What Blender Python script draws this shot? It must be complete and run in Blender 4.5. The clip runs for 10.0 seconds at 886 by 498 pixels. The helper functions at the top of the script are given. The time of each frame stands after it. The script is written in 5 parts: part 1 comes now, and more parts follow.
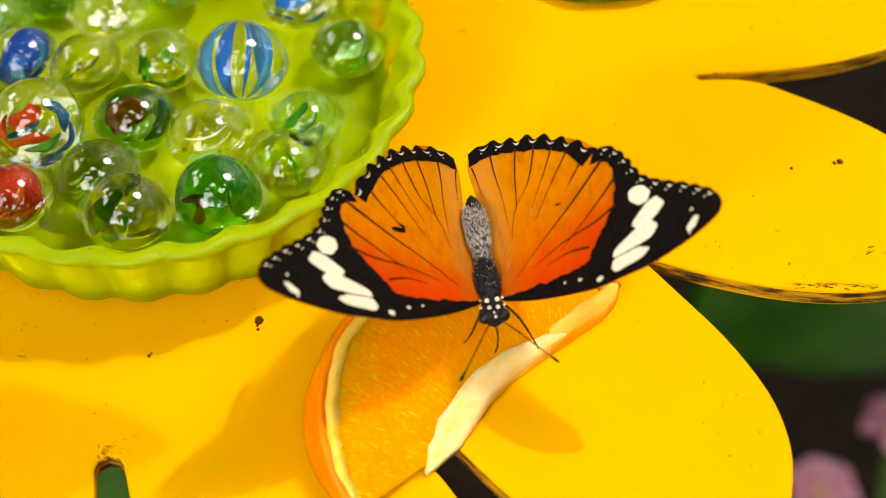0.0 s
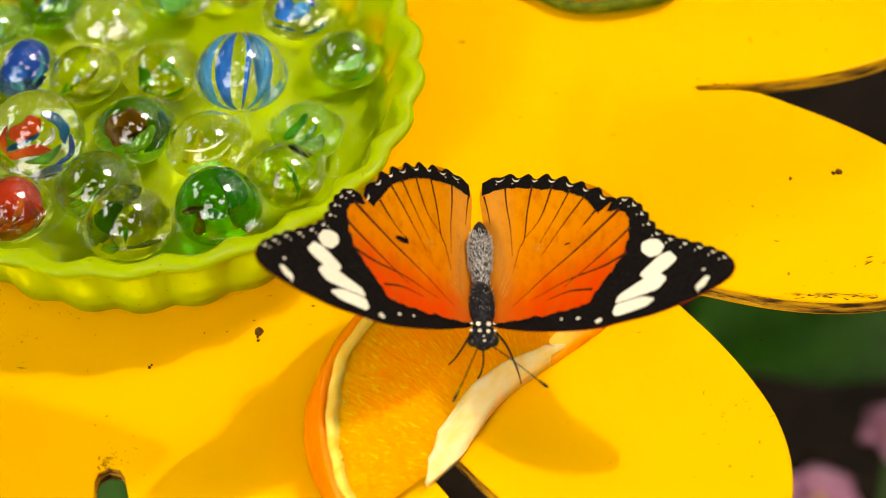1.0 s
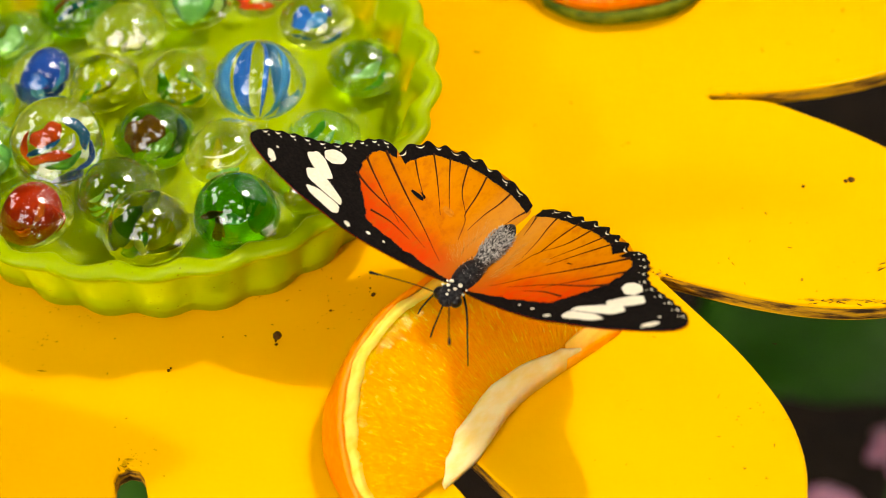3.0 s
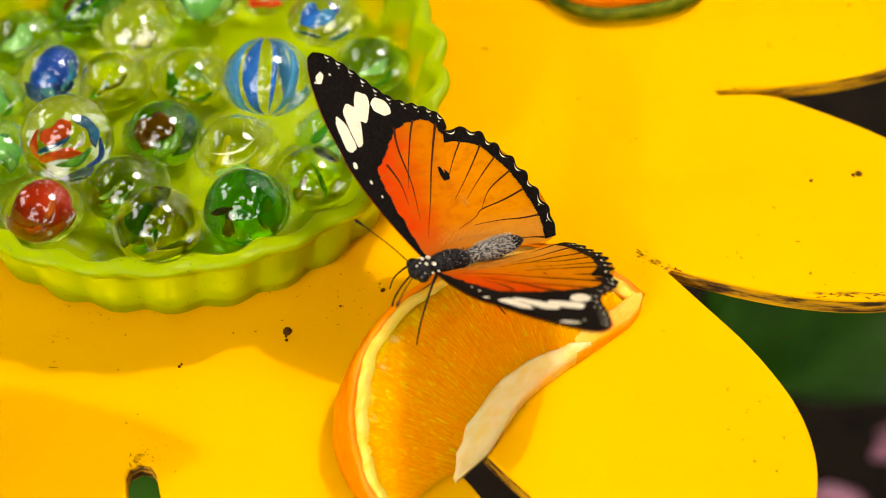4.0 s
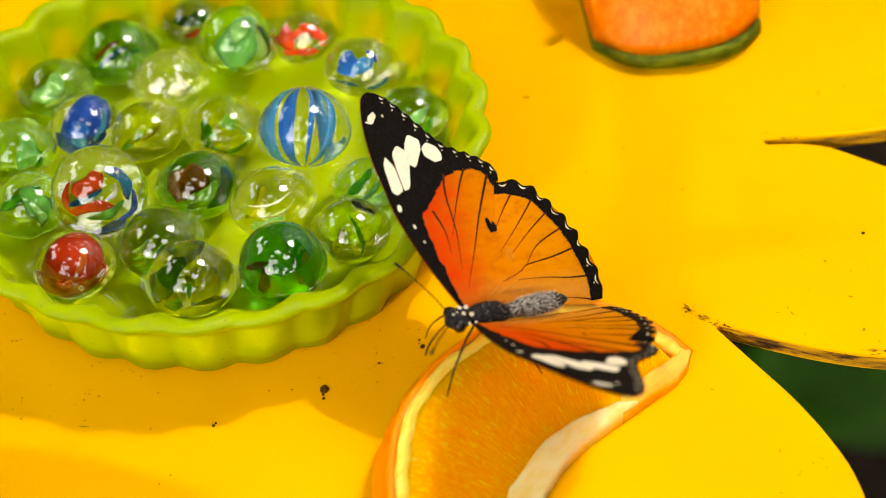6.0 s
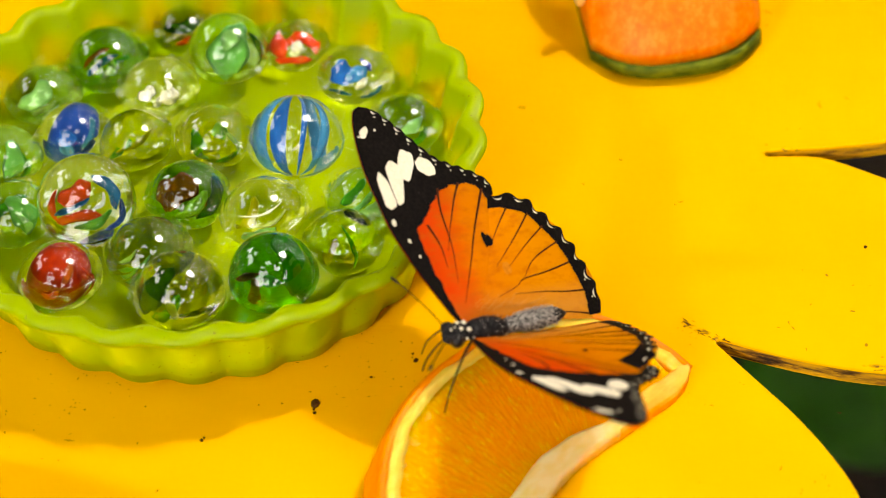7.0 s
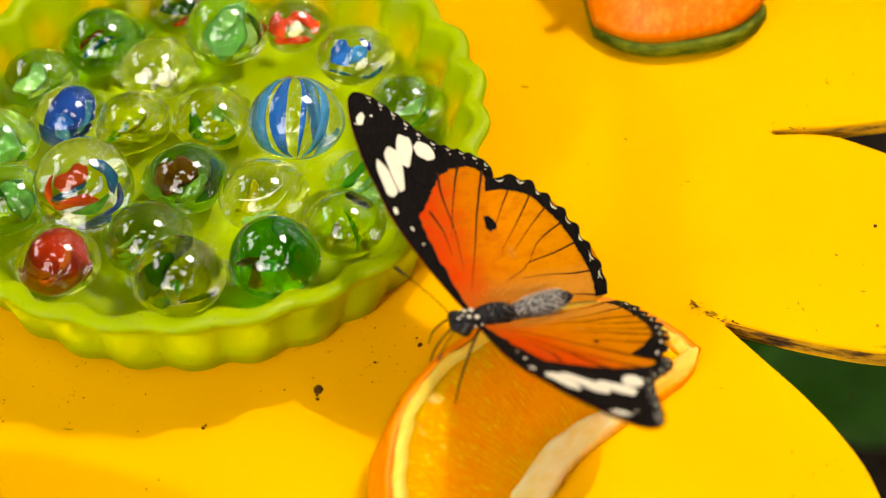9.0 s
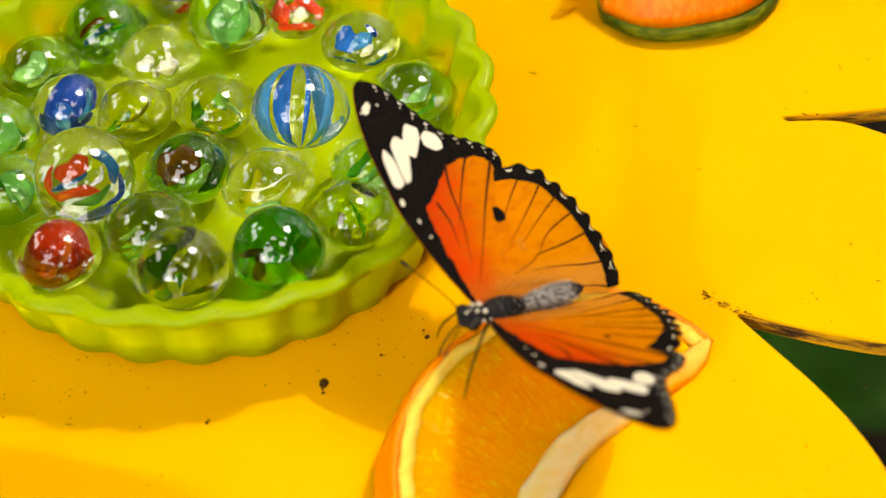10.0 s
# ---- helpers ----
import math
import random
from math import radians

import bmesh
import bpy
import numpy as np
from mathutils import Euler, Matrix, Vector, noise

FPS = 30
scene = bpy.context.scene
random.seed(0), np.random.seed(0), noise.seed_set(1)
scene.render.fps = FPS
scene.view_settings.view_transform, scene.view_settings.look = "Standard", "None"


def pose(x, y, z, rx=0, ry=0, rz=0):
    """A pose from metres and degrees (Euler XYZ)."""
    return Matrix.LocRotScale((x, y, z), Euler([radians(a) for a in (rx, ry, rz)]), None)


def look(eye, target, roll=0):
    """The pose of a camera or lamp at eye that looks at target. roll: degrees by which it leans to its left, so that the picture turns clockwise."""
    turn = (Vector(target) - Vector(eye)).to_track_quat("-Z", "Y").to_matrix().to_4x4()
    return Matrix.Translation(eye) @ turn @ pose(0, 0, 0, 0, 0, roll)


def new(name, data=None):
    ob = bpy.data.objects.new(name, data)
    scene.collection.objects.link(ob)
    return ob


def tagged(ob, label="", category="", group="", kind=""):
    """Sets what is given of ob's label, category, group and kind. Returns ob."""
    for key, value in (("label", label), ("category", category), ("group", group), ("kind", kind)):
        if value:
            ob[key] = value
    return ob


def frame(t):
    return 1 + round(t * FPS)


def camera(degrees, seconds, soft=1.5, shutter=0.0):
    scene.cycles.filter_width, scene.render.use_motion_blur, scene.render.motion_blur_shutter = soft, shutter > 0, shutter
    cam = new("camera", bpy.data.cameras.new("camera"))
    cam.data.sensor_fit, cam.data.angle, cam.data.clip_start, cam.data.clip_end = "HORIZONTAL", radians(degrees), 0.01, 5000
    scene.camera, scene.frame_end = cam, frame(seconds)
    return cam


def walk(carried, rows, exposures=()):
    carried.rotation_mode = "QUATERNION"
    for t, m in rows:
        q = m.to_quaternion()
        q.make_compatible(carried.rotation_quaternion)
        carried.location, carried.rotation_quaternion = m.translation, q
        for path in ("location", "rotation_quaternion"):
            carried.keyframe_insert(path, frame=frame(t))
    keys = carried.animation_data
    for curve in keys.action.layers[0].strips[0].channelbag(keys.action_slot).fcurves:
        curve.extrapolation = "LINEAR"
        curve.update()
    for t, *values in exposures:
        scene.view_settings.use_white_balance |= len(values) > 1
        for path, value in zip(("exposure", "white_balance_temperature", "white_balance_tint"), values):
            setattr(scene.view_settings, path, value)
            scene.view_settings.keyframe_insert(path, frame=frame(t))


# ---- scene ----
# ---- camera ----
cam = camera(25.0, 10.0, soft=0.9)
walk(cam, [
    (0.0, pose(0.00000, -0.25845, 0.27638, 43.062, 1.383, -1.480)),
    (0.5, pose(-0.00023, -0.25803, 0.27696, 43.181, 1.422, -1.537)),
    (1.0, pose(-0.00002, -0.25855, 0.27695, 43.324, 1.454, -1.572)),
    (1.5, pose(-0.00038, -0.25858, 0.27694, 43.441, 1.366, -1.533)),
    (2.0, pose(-0.00131, -0.26028, 0.27631, 43.488, 1.422, -1.529)),
    (2.5, pose(-0.00155, -0.26223, 0.27660, 43.793, 1.306, -1.532)),
    (3.0, pose(-0.00280, -0.26397, 0.27643, 44.152, 1.430, -1.443)),
    (3.2, pose(-0.00390, -0.26473, 0.27632, 44.171, 1.335, -1.530)),
    (4.3, pose(-0.00433, -0.26598, 0.27611, 44.335, 1.794, -1.557)),
    (4.5, pose(-0.00485, -0.26624, 0.27525, 44.669, 1.864, -1.536)),
    (5.0, pose(-0.00530, -0.26419, 0.27402, 44.896, 2.127, -1.433)),
    (5.5, pose(-0.00597, -0.26149, 0.27145, 45.242, 2.361, -1.192)),
    (5.7, pose(-0.00573, -0.25923, 0.27144, 45.335, 2.342, -1.021)),
    (6.8, pose(-0.00710, -0.25197, 0.26573, 45.531, 2.088, -0.939)),
    (7.0, pose(-0.00623, -0.25158, 0.26481, 45.884, 1.969, -0.893)),
    (7.5, pose(-0.00651, -0.25159, 0.26455, 46.237, 1.417, -1.157)),
    (8.0, pose(-0.00721, -0.25107, 0.26303, 45.813, 1.657, -1.138)),
    (8.5, pose(-0.00764, -0.24966, 0.26209, 45.638, 1.786, -1.174)),
    (9.0, pose(-0.00764, -0.24696, 0.26110, 45.290, 2.214, -1.292)),
    (9.5, pose(-0.00722, -0.24440, 0.25936, 45.118, 2.225, -1.294)),
    (10.0, pose(-0.00734, -0.24133, 0.25781, 44.748, 2.542, -1.261)),
], exposures=[(0.0, 1.42, 8000, 10), (10.0, 1.42, 8000, 10)])
cam.data.dof.use_dof = True
cam.data.dof.focus_distance = 0.366
cam.data.dof.aperture_fstop = 14.0

# ---- light ----
world = bpy.data.worlds.new("world")
scene.world = world
world.use_nodes = True
wn = world.node_tree.nodes
sky = wn.new("ShaderNodeTexSky")
sky.sky_type, sky.sun_disc = "NISHITA", False
SUN_FROM = Vector((0.49, 0.29, 1.0)).normalized()
sky.sun_elevation = math.asin(SUN_FROM.z)
sky.sun_rotation = math.atan2(SUN_FROM.x, SUN_FROM.y)
# milky daylight through a greenhouse roof
haze = wn.new("ShaderNodeHueSaturation")
haze.inputs["Saturation"].default_value = 0.22
world.node_tree.links.new(sky.outputs[0], haze.inputs["Color"])
world.node_tree.links.new(haze.outputs[0], wn["Background"].inputs[0])
wn["Background"].inputs[1].default_value = 0.57
sun = new("sun", bpy.data.lights.new("sun", "SUN"))
sun.data.energy, sun.data.angle, sun.data.color = 0.53, radians(0.7), (1.0, 0.95, 0.86)
sun.matrix_world = look(SUN_FROM * 2.0, (0, 0, 0))
# area lamp added for an unseen low light that shadows right of the bowl
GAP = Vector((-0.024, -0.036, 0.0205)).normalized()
low_lamp = new("low_area_lamp", bpy.data.lights.new("low_area_lamp", "AREA"))
low_lamp.data.shape, low_lamp.data.size, low_lamp.data.energy, low_lamp.data.color = "DISK", 0.07, 11.5, (1.0, 0.98, 0.94)
low_lamp.matrix_world = look(GAP * 2.6, (0, 0, 0))

# ---- materials ----


def material(name, colour, rough=0.5, **more):
    m = bpy.data.materials.new(name)
    m.use_nodes = True
    b = m.node_tree.nodes["Principled BSDF"]
    b.inputs["Base Color"].default_value = (*colour, 1)
    b.inputs["Roughness"].default_value = rough
    for key, value in more.items():
        b.inputs[key.replace("_", " ")].default_value = value
    return m


def node(m, kind, *links, **values):
    """A node of that kind; links are (input, output socket); values set inputs by name."""
    n = m.node_tree.nodes.new(kind)
    for i, out in links:
        m.node_tree.links.new(out, n.inputs[i])
    for k, v in values.items():
        n.inputs[k.replace("_", " ")].default_value = v
    return n


def link(m, out, target):
    m.node_tree.links.new(out, m.node_tree.nodes["Principled BSDF"].inputs[target])


def coords(m, scale=(1, 1, 1), space="Object"):
    c = node(m, "ShaderNodeTexCoord")
    p = node(m, "ShaderNodeMapping", (0, c.outputs[space]))
    p.inputs["Scale"].default_value = scale
    return p.outputs[0]


def noise_tex(m, vec, scale, detail=4.0, rough=0.55, distortion=0.0):
    return node(m, "ShaderNodeTexNoise", ("Vector", vec), Scale=scale, Detail=detail, Roughness=rough, Distortion=distortion)


def ramp(m, out, *stops):
    n = node(m, "ShaderNodeValToRGB", (0, out))
    e = n.color_ramp.elements
    while len(e) < len(stops):
        e.new(0.5)
    for el, (p, c) in zip(e, stops):
        el.position, el.color = p, (*c, 1) if len(c) == 3 else c
    return n.outputs[0]


def mix(m, fac, a, b, blend="MIX"):
    n = m.node_tree.nodes.new("ShaderNodeMix")
    n.data_type, n.blend_type = "RGBA", blend
    for i, v in ((0, fac), (6, a), (7, b)):
        if isinstance(v, bpy.types.NodeSocket):
            m.node_tree.links.new(v, n.inputs[i])
        else:
            n.inputs[i].default_value = v if i == 0 else (*v, 1)
    return n.outputs[2]


def mathn(m, op, a, b=0.0):
    n = m.node_tree.nodes.new("ShaderNodeMath")
    n.operation = op
    for i, v in enumerate((a, b)):
        if isinstance(v, bpy.types.NodeSocket):
            m.node_tree.links.new(v, n.inputs[i])
        else:
            n.inputs[i].default_value = v
    return n.outputs[0]


def bump(m, height, strength, distance):
    n = node(m, "ShaderNodeBump", ("Height", height), Strength=strength, Distance=distance)
    link(m, n.outputs[0], "Normal")


def yellow_paint():
    m = material("yellow_paint", (0.85, 0.52, 0.0), 0.42, Specular_IOR_Level=0.1)
    v = coords(m)
    big = noise_tex(m, v, 14, 3)
    c = ramp(m, big.outputs[0], (0.3, (0.87, 0.415, 0.0)), (0.7, (0.90, 0.455, 0.0)))
    fine = noise_tex(m, v, 900, 3)
    grain = noise_tex(m, coords(m, (40, 160, 40)), 3, 4)
    # old scuffs: thin brown flecks gathered in a few places
    spots = noise_tex(m, v, 420, 2, 0.6, 0.6)
    place = noise_tex(m, v, 26, 2)
    f = mathn(m, "MULTIPLY", mathn(m, "GREATER_THAN", spots.outputs[0], 0.705), mathn(m, "GREATER_THAN", place.outputs[0], 0.56))
    c = mix(m, mathn(m, "MULTIPLY", f, 0.75), c, (0.25, 0.10, 0.01))
    # brown stains where the slots between the petals begin
    p = node(m, "ShaderNodeSeparateXYZ", (0, node(m, "ShaderNodeTexCoord").outputs["Object"]))
    smear = noise_tex(m, coords(m, (1, 2.2, 1)), 330, 4, 0.7, 0.5)
    for x, y, turn, long, wide in ((0.0365, -0.0030, -37, 0.0065, 0.0013), (0.0560, 0.0462, 3, 0.0045, 0.0008), (-0.0592, -0.0462, -70, 0.0040, 0.0014), (0.072, -0.0125, -4, 0.012, 0.0008)):
        dx, dy = mathn(m, "SUBTRACT", p.outputs[0], x), mathn(m, "SUBTRACT", p.outputs[1], y)
        a, b = math.cos(radians(turn)), math.sin(radians(turn))
        u = mathn(m, "DIVIDE", mathn(m, "ADD", mathn(m, "MULTIPLY", dx, a), mathn(m, "MULTIPLY", dy, b)), long)
        w = mathn(m, "DIVIDE", mathn(m, "SUBTRACT", mathn(m, "MULTIPLY", dy, a), mathn(m, "MULTIPLY", dx, b)), wide)
        d = mathn(m, "ADD", mathn(m, "MULTIPLY", u, u), mathn(m, "MULTIPLY", w, w))
        near = mathn(m, "SUBTRACT", mathn(m, "ADD", smear.outputs[0], 0.02), mathn(m, "MULTIPLY", d, 0.18))
        c = mix(m, mathn(m, "MULTIPLY", ramp(m, near, (0.46, (0, 0, 0)), (0.62, (1, 1, 1))), 0.85), c, (0.16, 0.065, 0.008))
    link(m, c, "Base Color")
    h = mathn(m, "ADD", mathn(m, "MULTIPLY", fine.outputs[0], 0.3), grain.outputs[0])
    bump(m, h, 0.10, 0.0004)
    return m


def worn_edge():
    m = material("worn_plywood_edge", (0.5, 0.3, 0.05), 0.7, Specular_IOR_Level=0.2)
    v = coords(m, (1, 1, 6))
    a = noise_tex(m, v, 120, 5, 0.65)
    c = ramp(m, a.outputs[0], (0.38, (0.03, 0.014, 0.005)), (0.45, (0.18, 0.075, 0.010)), (0.53, (0.55, 0.26, 0.012)), (0.72, (0.84, 0.42, 0.01)))
    link(m, c, "Base Color")
    bump(m, a.outputs[0], 0.6, 0.0008)
    return m


def lime_plastic():
    m = material("lime_plastic", (0.42, 0.58, 0.01), 0.45, Specular_IOR_Level=0.2, Subsurface_Weight=0.6, Subsurface_Scale=0.0022)
    m.node_tree.nodes["Principled BSDF"].inputs["Subsurface Radius"].default_value = (1.0, 1.0, 0.15)
    v = coords(m)
    n = noise_tex(m, v, 60, 4)
    fine = noise_tex(m, v, 1500, 2)
    bump(m, fine.outputs[0], 0.06, 0.0003)
    # specks of dirt in the plastic's surface
    speck = mathn(m, "MULTIPLY", mathn(m, "GREATER_THAN", noise_tex(m, v, 1100, 1).outputs[0], 0.735), mathn(m, "GREATER_THAN", noise_tex(m, v, 70, 2).outputs[0], 0.50))
    base = ramp(m, n.outputs[0], (0.3, (0.28, 0.38, 0.0015)), (0.7, (0.32, 0.425, 0.003)))
    link(m, mix(m, mathn(m, "MULTIPLY", speck, 0.7), base, (0.16, 0.09, 0.01)), "Base Color")
    return m


def glass(name, colour, ior=1.45, coat=0.6):
    return material(name, colour, 0.0, Transmission_Weight=1.0, IOR=ior, Coat_Weight=coat, Coat_IOR=1.75, Coat_Roughness=0.035)


def peel():
    m = material("orange_peel", (0.90, 0.25, 0.0), 0.4, Specular_IOR_Level=0.3)
    v = coords(m)
    n = noise_tex(m, v, 80, 3)
    link(m, ramp(m, n.outputs[0], (0.3, (0.95, 0.22, 0.0)), (0.7, (0.97, 0.29, 0.0))), "Base Color")
    p = node(m, "ShaderNodeTexVoronoi", ("Vector", v), Scale=700)
    bump(m, p.outputs[0], 0.35, 0.0005)
    return m


def flesh():
    m = material("orange_flesh", (0.95, 0.36, 0.0), 0.45, Specular_IOR_Level=0.0, Coat_Weight=0.35, Coat_Roughness=0.06, Subsurface_Weight=0.8, Subsurface_Scale=0.009)
    m.node_tree.nodes["Principled BSDF"].inputs["Subsurface Radius"].default_value = (1.0, 0.5, 0.1)
    # juice sacs fan out from the core towards the rind, drops of juice shine between them
    c = node(m, "ShaderNodeTexCoord")
    p = node(m, "ShaderNodeSeparateXYZ", (0, c.outputs["Object"]))
    x, y = p.outputs[0], mathn(m, "ADD", p.outputs[1], 0.016)
    turn = mathn(m, "ARCTAN2", y, x)
    far = mathn(m, "SQRT", mathn(m, "ADD", mathn(m, "MULTIPLY", x, x), mathn(m, "MULTIPLY", y, y)))

    def fan(around, along):
        return node(m, "ShaderNodeCombineXYZ", (0, mathn(m, "MULTIPLY", turn, around)), (1, mathn(m, "MULTIPLY", far, along))).outputs[0]

    n = noise_tex(m, fan(26, 420), 1.0, 4, 0.6, 1.8)
    b = noise_tex(m, coords(m), 90, 3)
    c = ramp(m, n.outputs[0], (0.34, (0.97, 0.29, 0.0)), (0.55, (1.0, 0.36, 0.0)), (0.74, (1.0, 0.50, 0.01)))
    c = mix(m, mathn(m, "MULTIPLY", b.outputs[0], 0.6), c, (0.99, 0.32, 0.0))
    thread = noise_tex(m, fan(62, 520), 1.0, 2, 0.5, 1.0)
    link(m, mix(m, mathn(m, "MULTIPLY", ramp(m, thread.outputs[0], (0.58, (0, 0, 0)), (0.68, (1, 1, 1))), 0.7), c, (1.0, 0.58, 0.05)), "Base Color")
    sac = node(m, "ShaderNodeTexVoronoi", ("Vector", fan(60, 520)), Scale=1.0)
    bump(m, mathn(m, "ADD", n.outputs[0], mathn(m, "MULTIPLY", sac.outputs[0], 1.2)), 0.45, 0.0004)
    return m


def pith(name="white_pith", low=(0.88, 0.61, 0.16), high=(0.89, 0.70, 0.32)):
    m = material(name, (0.88, 0.74, 0.42), 0.6, Subsurface_Weight=0.3, Subsurface_Scale=0.002)
    n = noise_tex(m, coords(m, (200, 500, 300)), 1.0, 4)
    link(m, ramp(m, n.outputs[0], (0.35, low), (0.6, high)), "Base Color")
    bump(m, n.outputs[0], 0.4, 0.0005)
    return m


def wing_orange():
    m = material("wing_scales_orange", (0.85, 0.28, 0.01), 0.7, Specular_IOR_Level=0.08)
    c = node(m, "ShaderNodeTexCoord")
    s = node(m, "ShaderNodeSeparateXYZ", (0, c.outputs["Object"]))
    r = mathn(m, "ABSOLUTE", s.outputs[0])
    along = mathn(m, "ADD", mathn(m, "MULTIPLY", mathn(m, "SUBTRACT", s.outputs[1], mathn(m, "MULTIPLY", r, 0.10)), 36.0), 0.29)
    streak = noise_tex(m, coords(m, (260, 90, 260)), 1.0, 4)
    along = mathn(m, "ADD", along, mathn(m, "MULTIPLY", mathn(m, "SUBTRACT", streak.outputs[0], 0.5), 0.35))
    col = ramp(m, along, (0.0, (0.58, 0.036, 0.0)), (0.16, (0.56, 0.055, 0.0)), (0.34, (0.56, 0.140, 0.0)), (0.75, (0.58, 0.195, 0.0)))
    worn = noise_tex(m, coords(m, (620, 300, 600)), 1.0, 5, 0.7)
    col = mix(m, mathn(m, "MULTIPLY", ramp(m, worn.outputs[0], (0.48, (0, 0, 0)), (0.72, (1, 1, 1))), 0.7), col, (0.40, 0.085, 0.002))
    inner = mathn(m, "SUBTRACT", 1.0, mathn(m, "MULTIPLY", r, 210.0))
    inner = node(m, "ShaderNodeClamp", (0, inner)).outputs[0]
    tan = ramp(m, mathn(m, "ADD", mathn(m, "MULTIPLY", s.outputs[1], 50.0), 0.2), (0.1, (0.36, 0.12, 0.012)), (0.6, (0.56, 0.27, 0.05)))
    col = mix(m, mathn(m, "MULTIPLY", inner, 0.45), col, tan)
    link(m, col, "Base Color")
    fine = noise_tex(m, coords(m), 3500, 2)
    bump(m, mathn(m, "ADD", fine.outputs[0], streak.outputs[0]), 0.25, 0.0002)
    return m


def scales(name, a, b, rough=0.65):
    m = material(name, a, rough, Specular_IOR_Level=0.05)
    n = noise_tex(m, coords(m), 1800, 3)
    link(m, ramp(m, n.outputs[0], (0.35, a), (0.7, b)), "Base Color")
    bump(m, n.outputs[0], 0.3, 0.0002)
    return m


YELLOW, EDGE, LIME = yellow_paint(), worn_edge(), lime_plastic()
TIP_SKIN = pith("tip_skin", (0.97, 0.36, 0.005), (0.98, 0.50, 0.04))
PEEL, FLESH, PITH, RING = peel(), flesh(), pith(), pith("yellow_pith", (0.98, 0.52, 0.02), (0.98, 0.66, 0.09))
WING = wing_orange()
BLACK = scales("wing_scales_black", (0.003, 0.002, 0.002), (0.008, 0.006, 0.005), 0.8)
FUR_TAN = scales("wing_hair_tan", (0.50, 0.20, 0.03), (0.60, 0.30, 0.07))
FUR_GREY = scales("body_hair_pale", (0.30, 0.28, 0.26), (0.65, 0.62, 0.58))
WHITE = scales("wing_scales_white", (0.72, 0.66, 0.52), (0.82, 0.76, 0.62))
VEIN = scales("wing_vein", (0.04, 0.010, 0.003), (0.08, 0.020, 0.005))
SMUDGE = scales("wing_scales_brown", (0.45, 0.14, 0.01), (0.6, 0.2, 0.012))
CHITIN = scales("body_scales_black", (0.004, 0.004, 0.005), (0.03, 0.028, 0.03), 0.5)

# ---- helpers for meshes ----


def mesh_of(name, bm, *mats, smooth=True):
    d = bpy.data.meshes.new(name)
    bm.normal_update()
    bm.to_mesh(d)
    bm.free()
    for mt in mats:
        d.materials.append(mt)
    for p in d.polygons:
        p.use_smooth = smooth
    return d


def part(name, bm, mat, parent, label="", smooth=True):
    mats = mat if isinstance(mat, (list, tuple)) else (mat,)
    ob = new(name, mesh_of(name, bm, *mats, smooth=smooth))
    ob.parent = parent
    if label:
        ob["label"] = label
    return ob


def thing(name, label, category, at=(0, 0, 0), group="", kind=""):
    ob = new(name)
    ob.empty_display_size = 0.005
    ob.location = at
    return tagged(ob, label, category, group, kind)


def spline(points, steps=6, closed=False):
    """Catmull-Rom through 2D or 3D points."""
    p = [np.array(q, float) for q in points]
    n = len(p)
    out = []
    for i in range(n if closed else n - 1):
        a, b, c, d = (p[(i + k) % n] if closed else p[min(max(i + k, 0), n - 1)] for k in (-1, 0, 1, 2))
        for s in range(steps):
            t = s / steps
            out.append(0.5 * (2 * b + (c - a) * t + (2 * a - 5 * b + 4 * c - d) * t * t + (3 * b - a - 3 * c + d) * t ** 3))
    if not closed:
        out.append(p[-1])
    return out


def lathe(bm, rings, n, close=True):
    """Rings of n points each, given as lists of positions; joins them with quads."""
    rows = [[bm.verts.new(q) for q in ring] for ring in rings]
    for a, b in zip(rows, rows[1:]):
        for i in range(n):
            j = (i + 1) % n
            bm.faces.new((a[i], a[j], b[j], b[i]))
    if close:
        bm.faces.new(rows[0][::-1])
        bm.faces.new(rows[-1])
    return rows


def tube(bm, points, radii, n=8):
    """A round tube along points."""
    pts = [Vector(q) for q in points]
    rings = []
    for i, q in enumerate(pts):
        d = (pts[min(i + 1, len(pts) - 1)] - pts[max(i - 1, 0)]).normalized()
        side = d.orthogonal().normalized() if i == 0 else (side - d * side.dot(d)).normalized()
        up = d.cross(side)
        r = radii[i] if isinstance(radii, (list, tuple)) else radii
        rings.append([q + (side * math.cos(k * math.tau / n) + up * math.sin(k * math.tau / n)) * r for k in range(n)])
    lathe(bm, rings, n)


def ball(bm, centre, r, u=16, v=10, stretch=(1, 1, 1), turn=0.0):
    """A ball of u segments and v rings, stretched along its axes and turned about z."""
    c, sn = math.cos(turn), math.sin(turn)

    def spot(a, b):
        x, y, z = r * stretch[0] * math.cos(a) * math.sin(b), r * stretch[1] * math.sin(a) * math.sin(b), r * stretch[2] * math.cos(b)
        return bm.verts.new((centre[0] + x * c - y * sn, centre[1] + x * sn + y * c, centre[2] + z))

    rings = [[spot(k * math.tau / u, i * math.pi / v) for k in range(u)] for i in range(1, v)]
    top, low = spot(0, 0), spot(0, math.pi)
    for k in range(u):
        j = (k + 1) % u
        bm.faces.new((top, rings[0][k], rings[0][j]))
        bm.faces.new((low, rings[-1][j], rings[-1][k]))
        for a, b in zip(rings, rings[1:]):
            bm.faces.new((a[k], b[k], b[j], a[j]))


# ---- ground and plants under the flower board ----


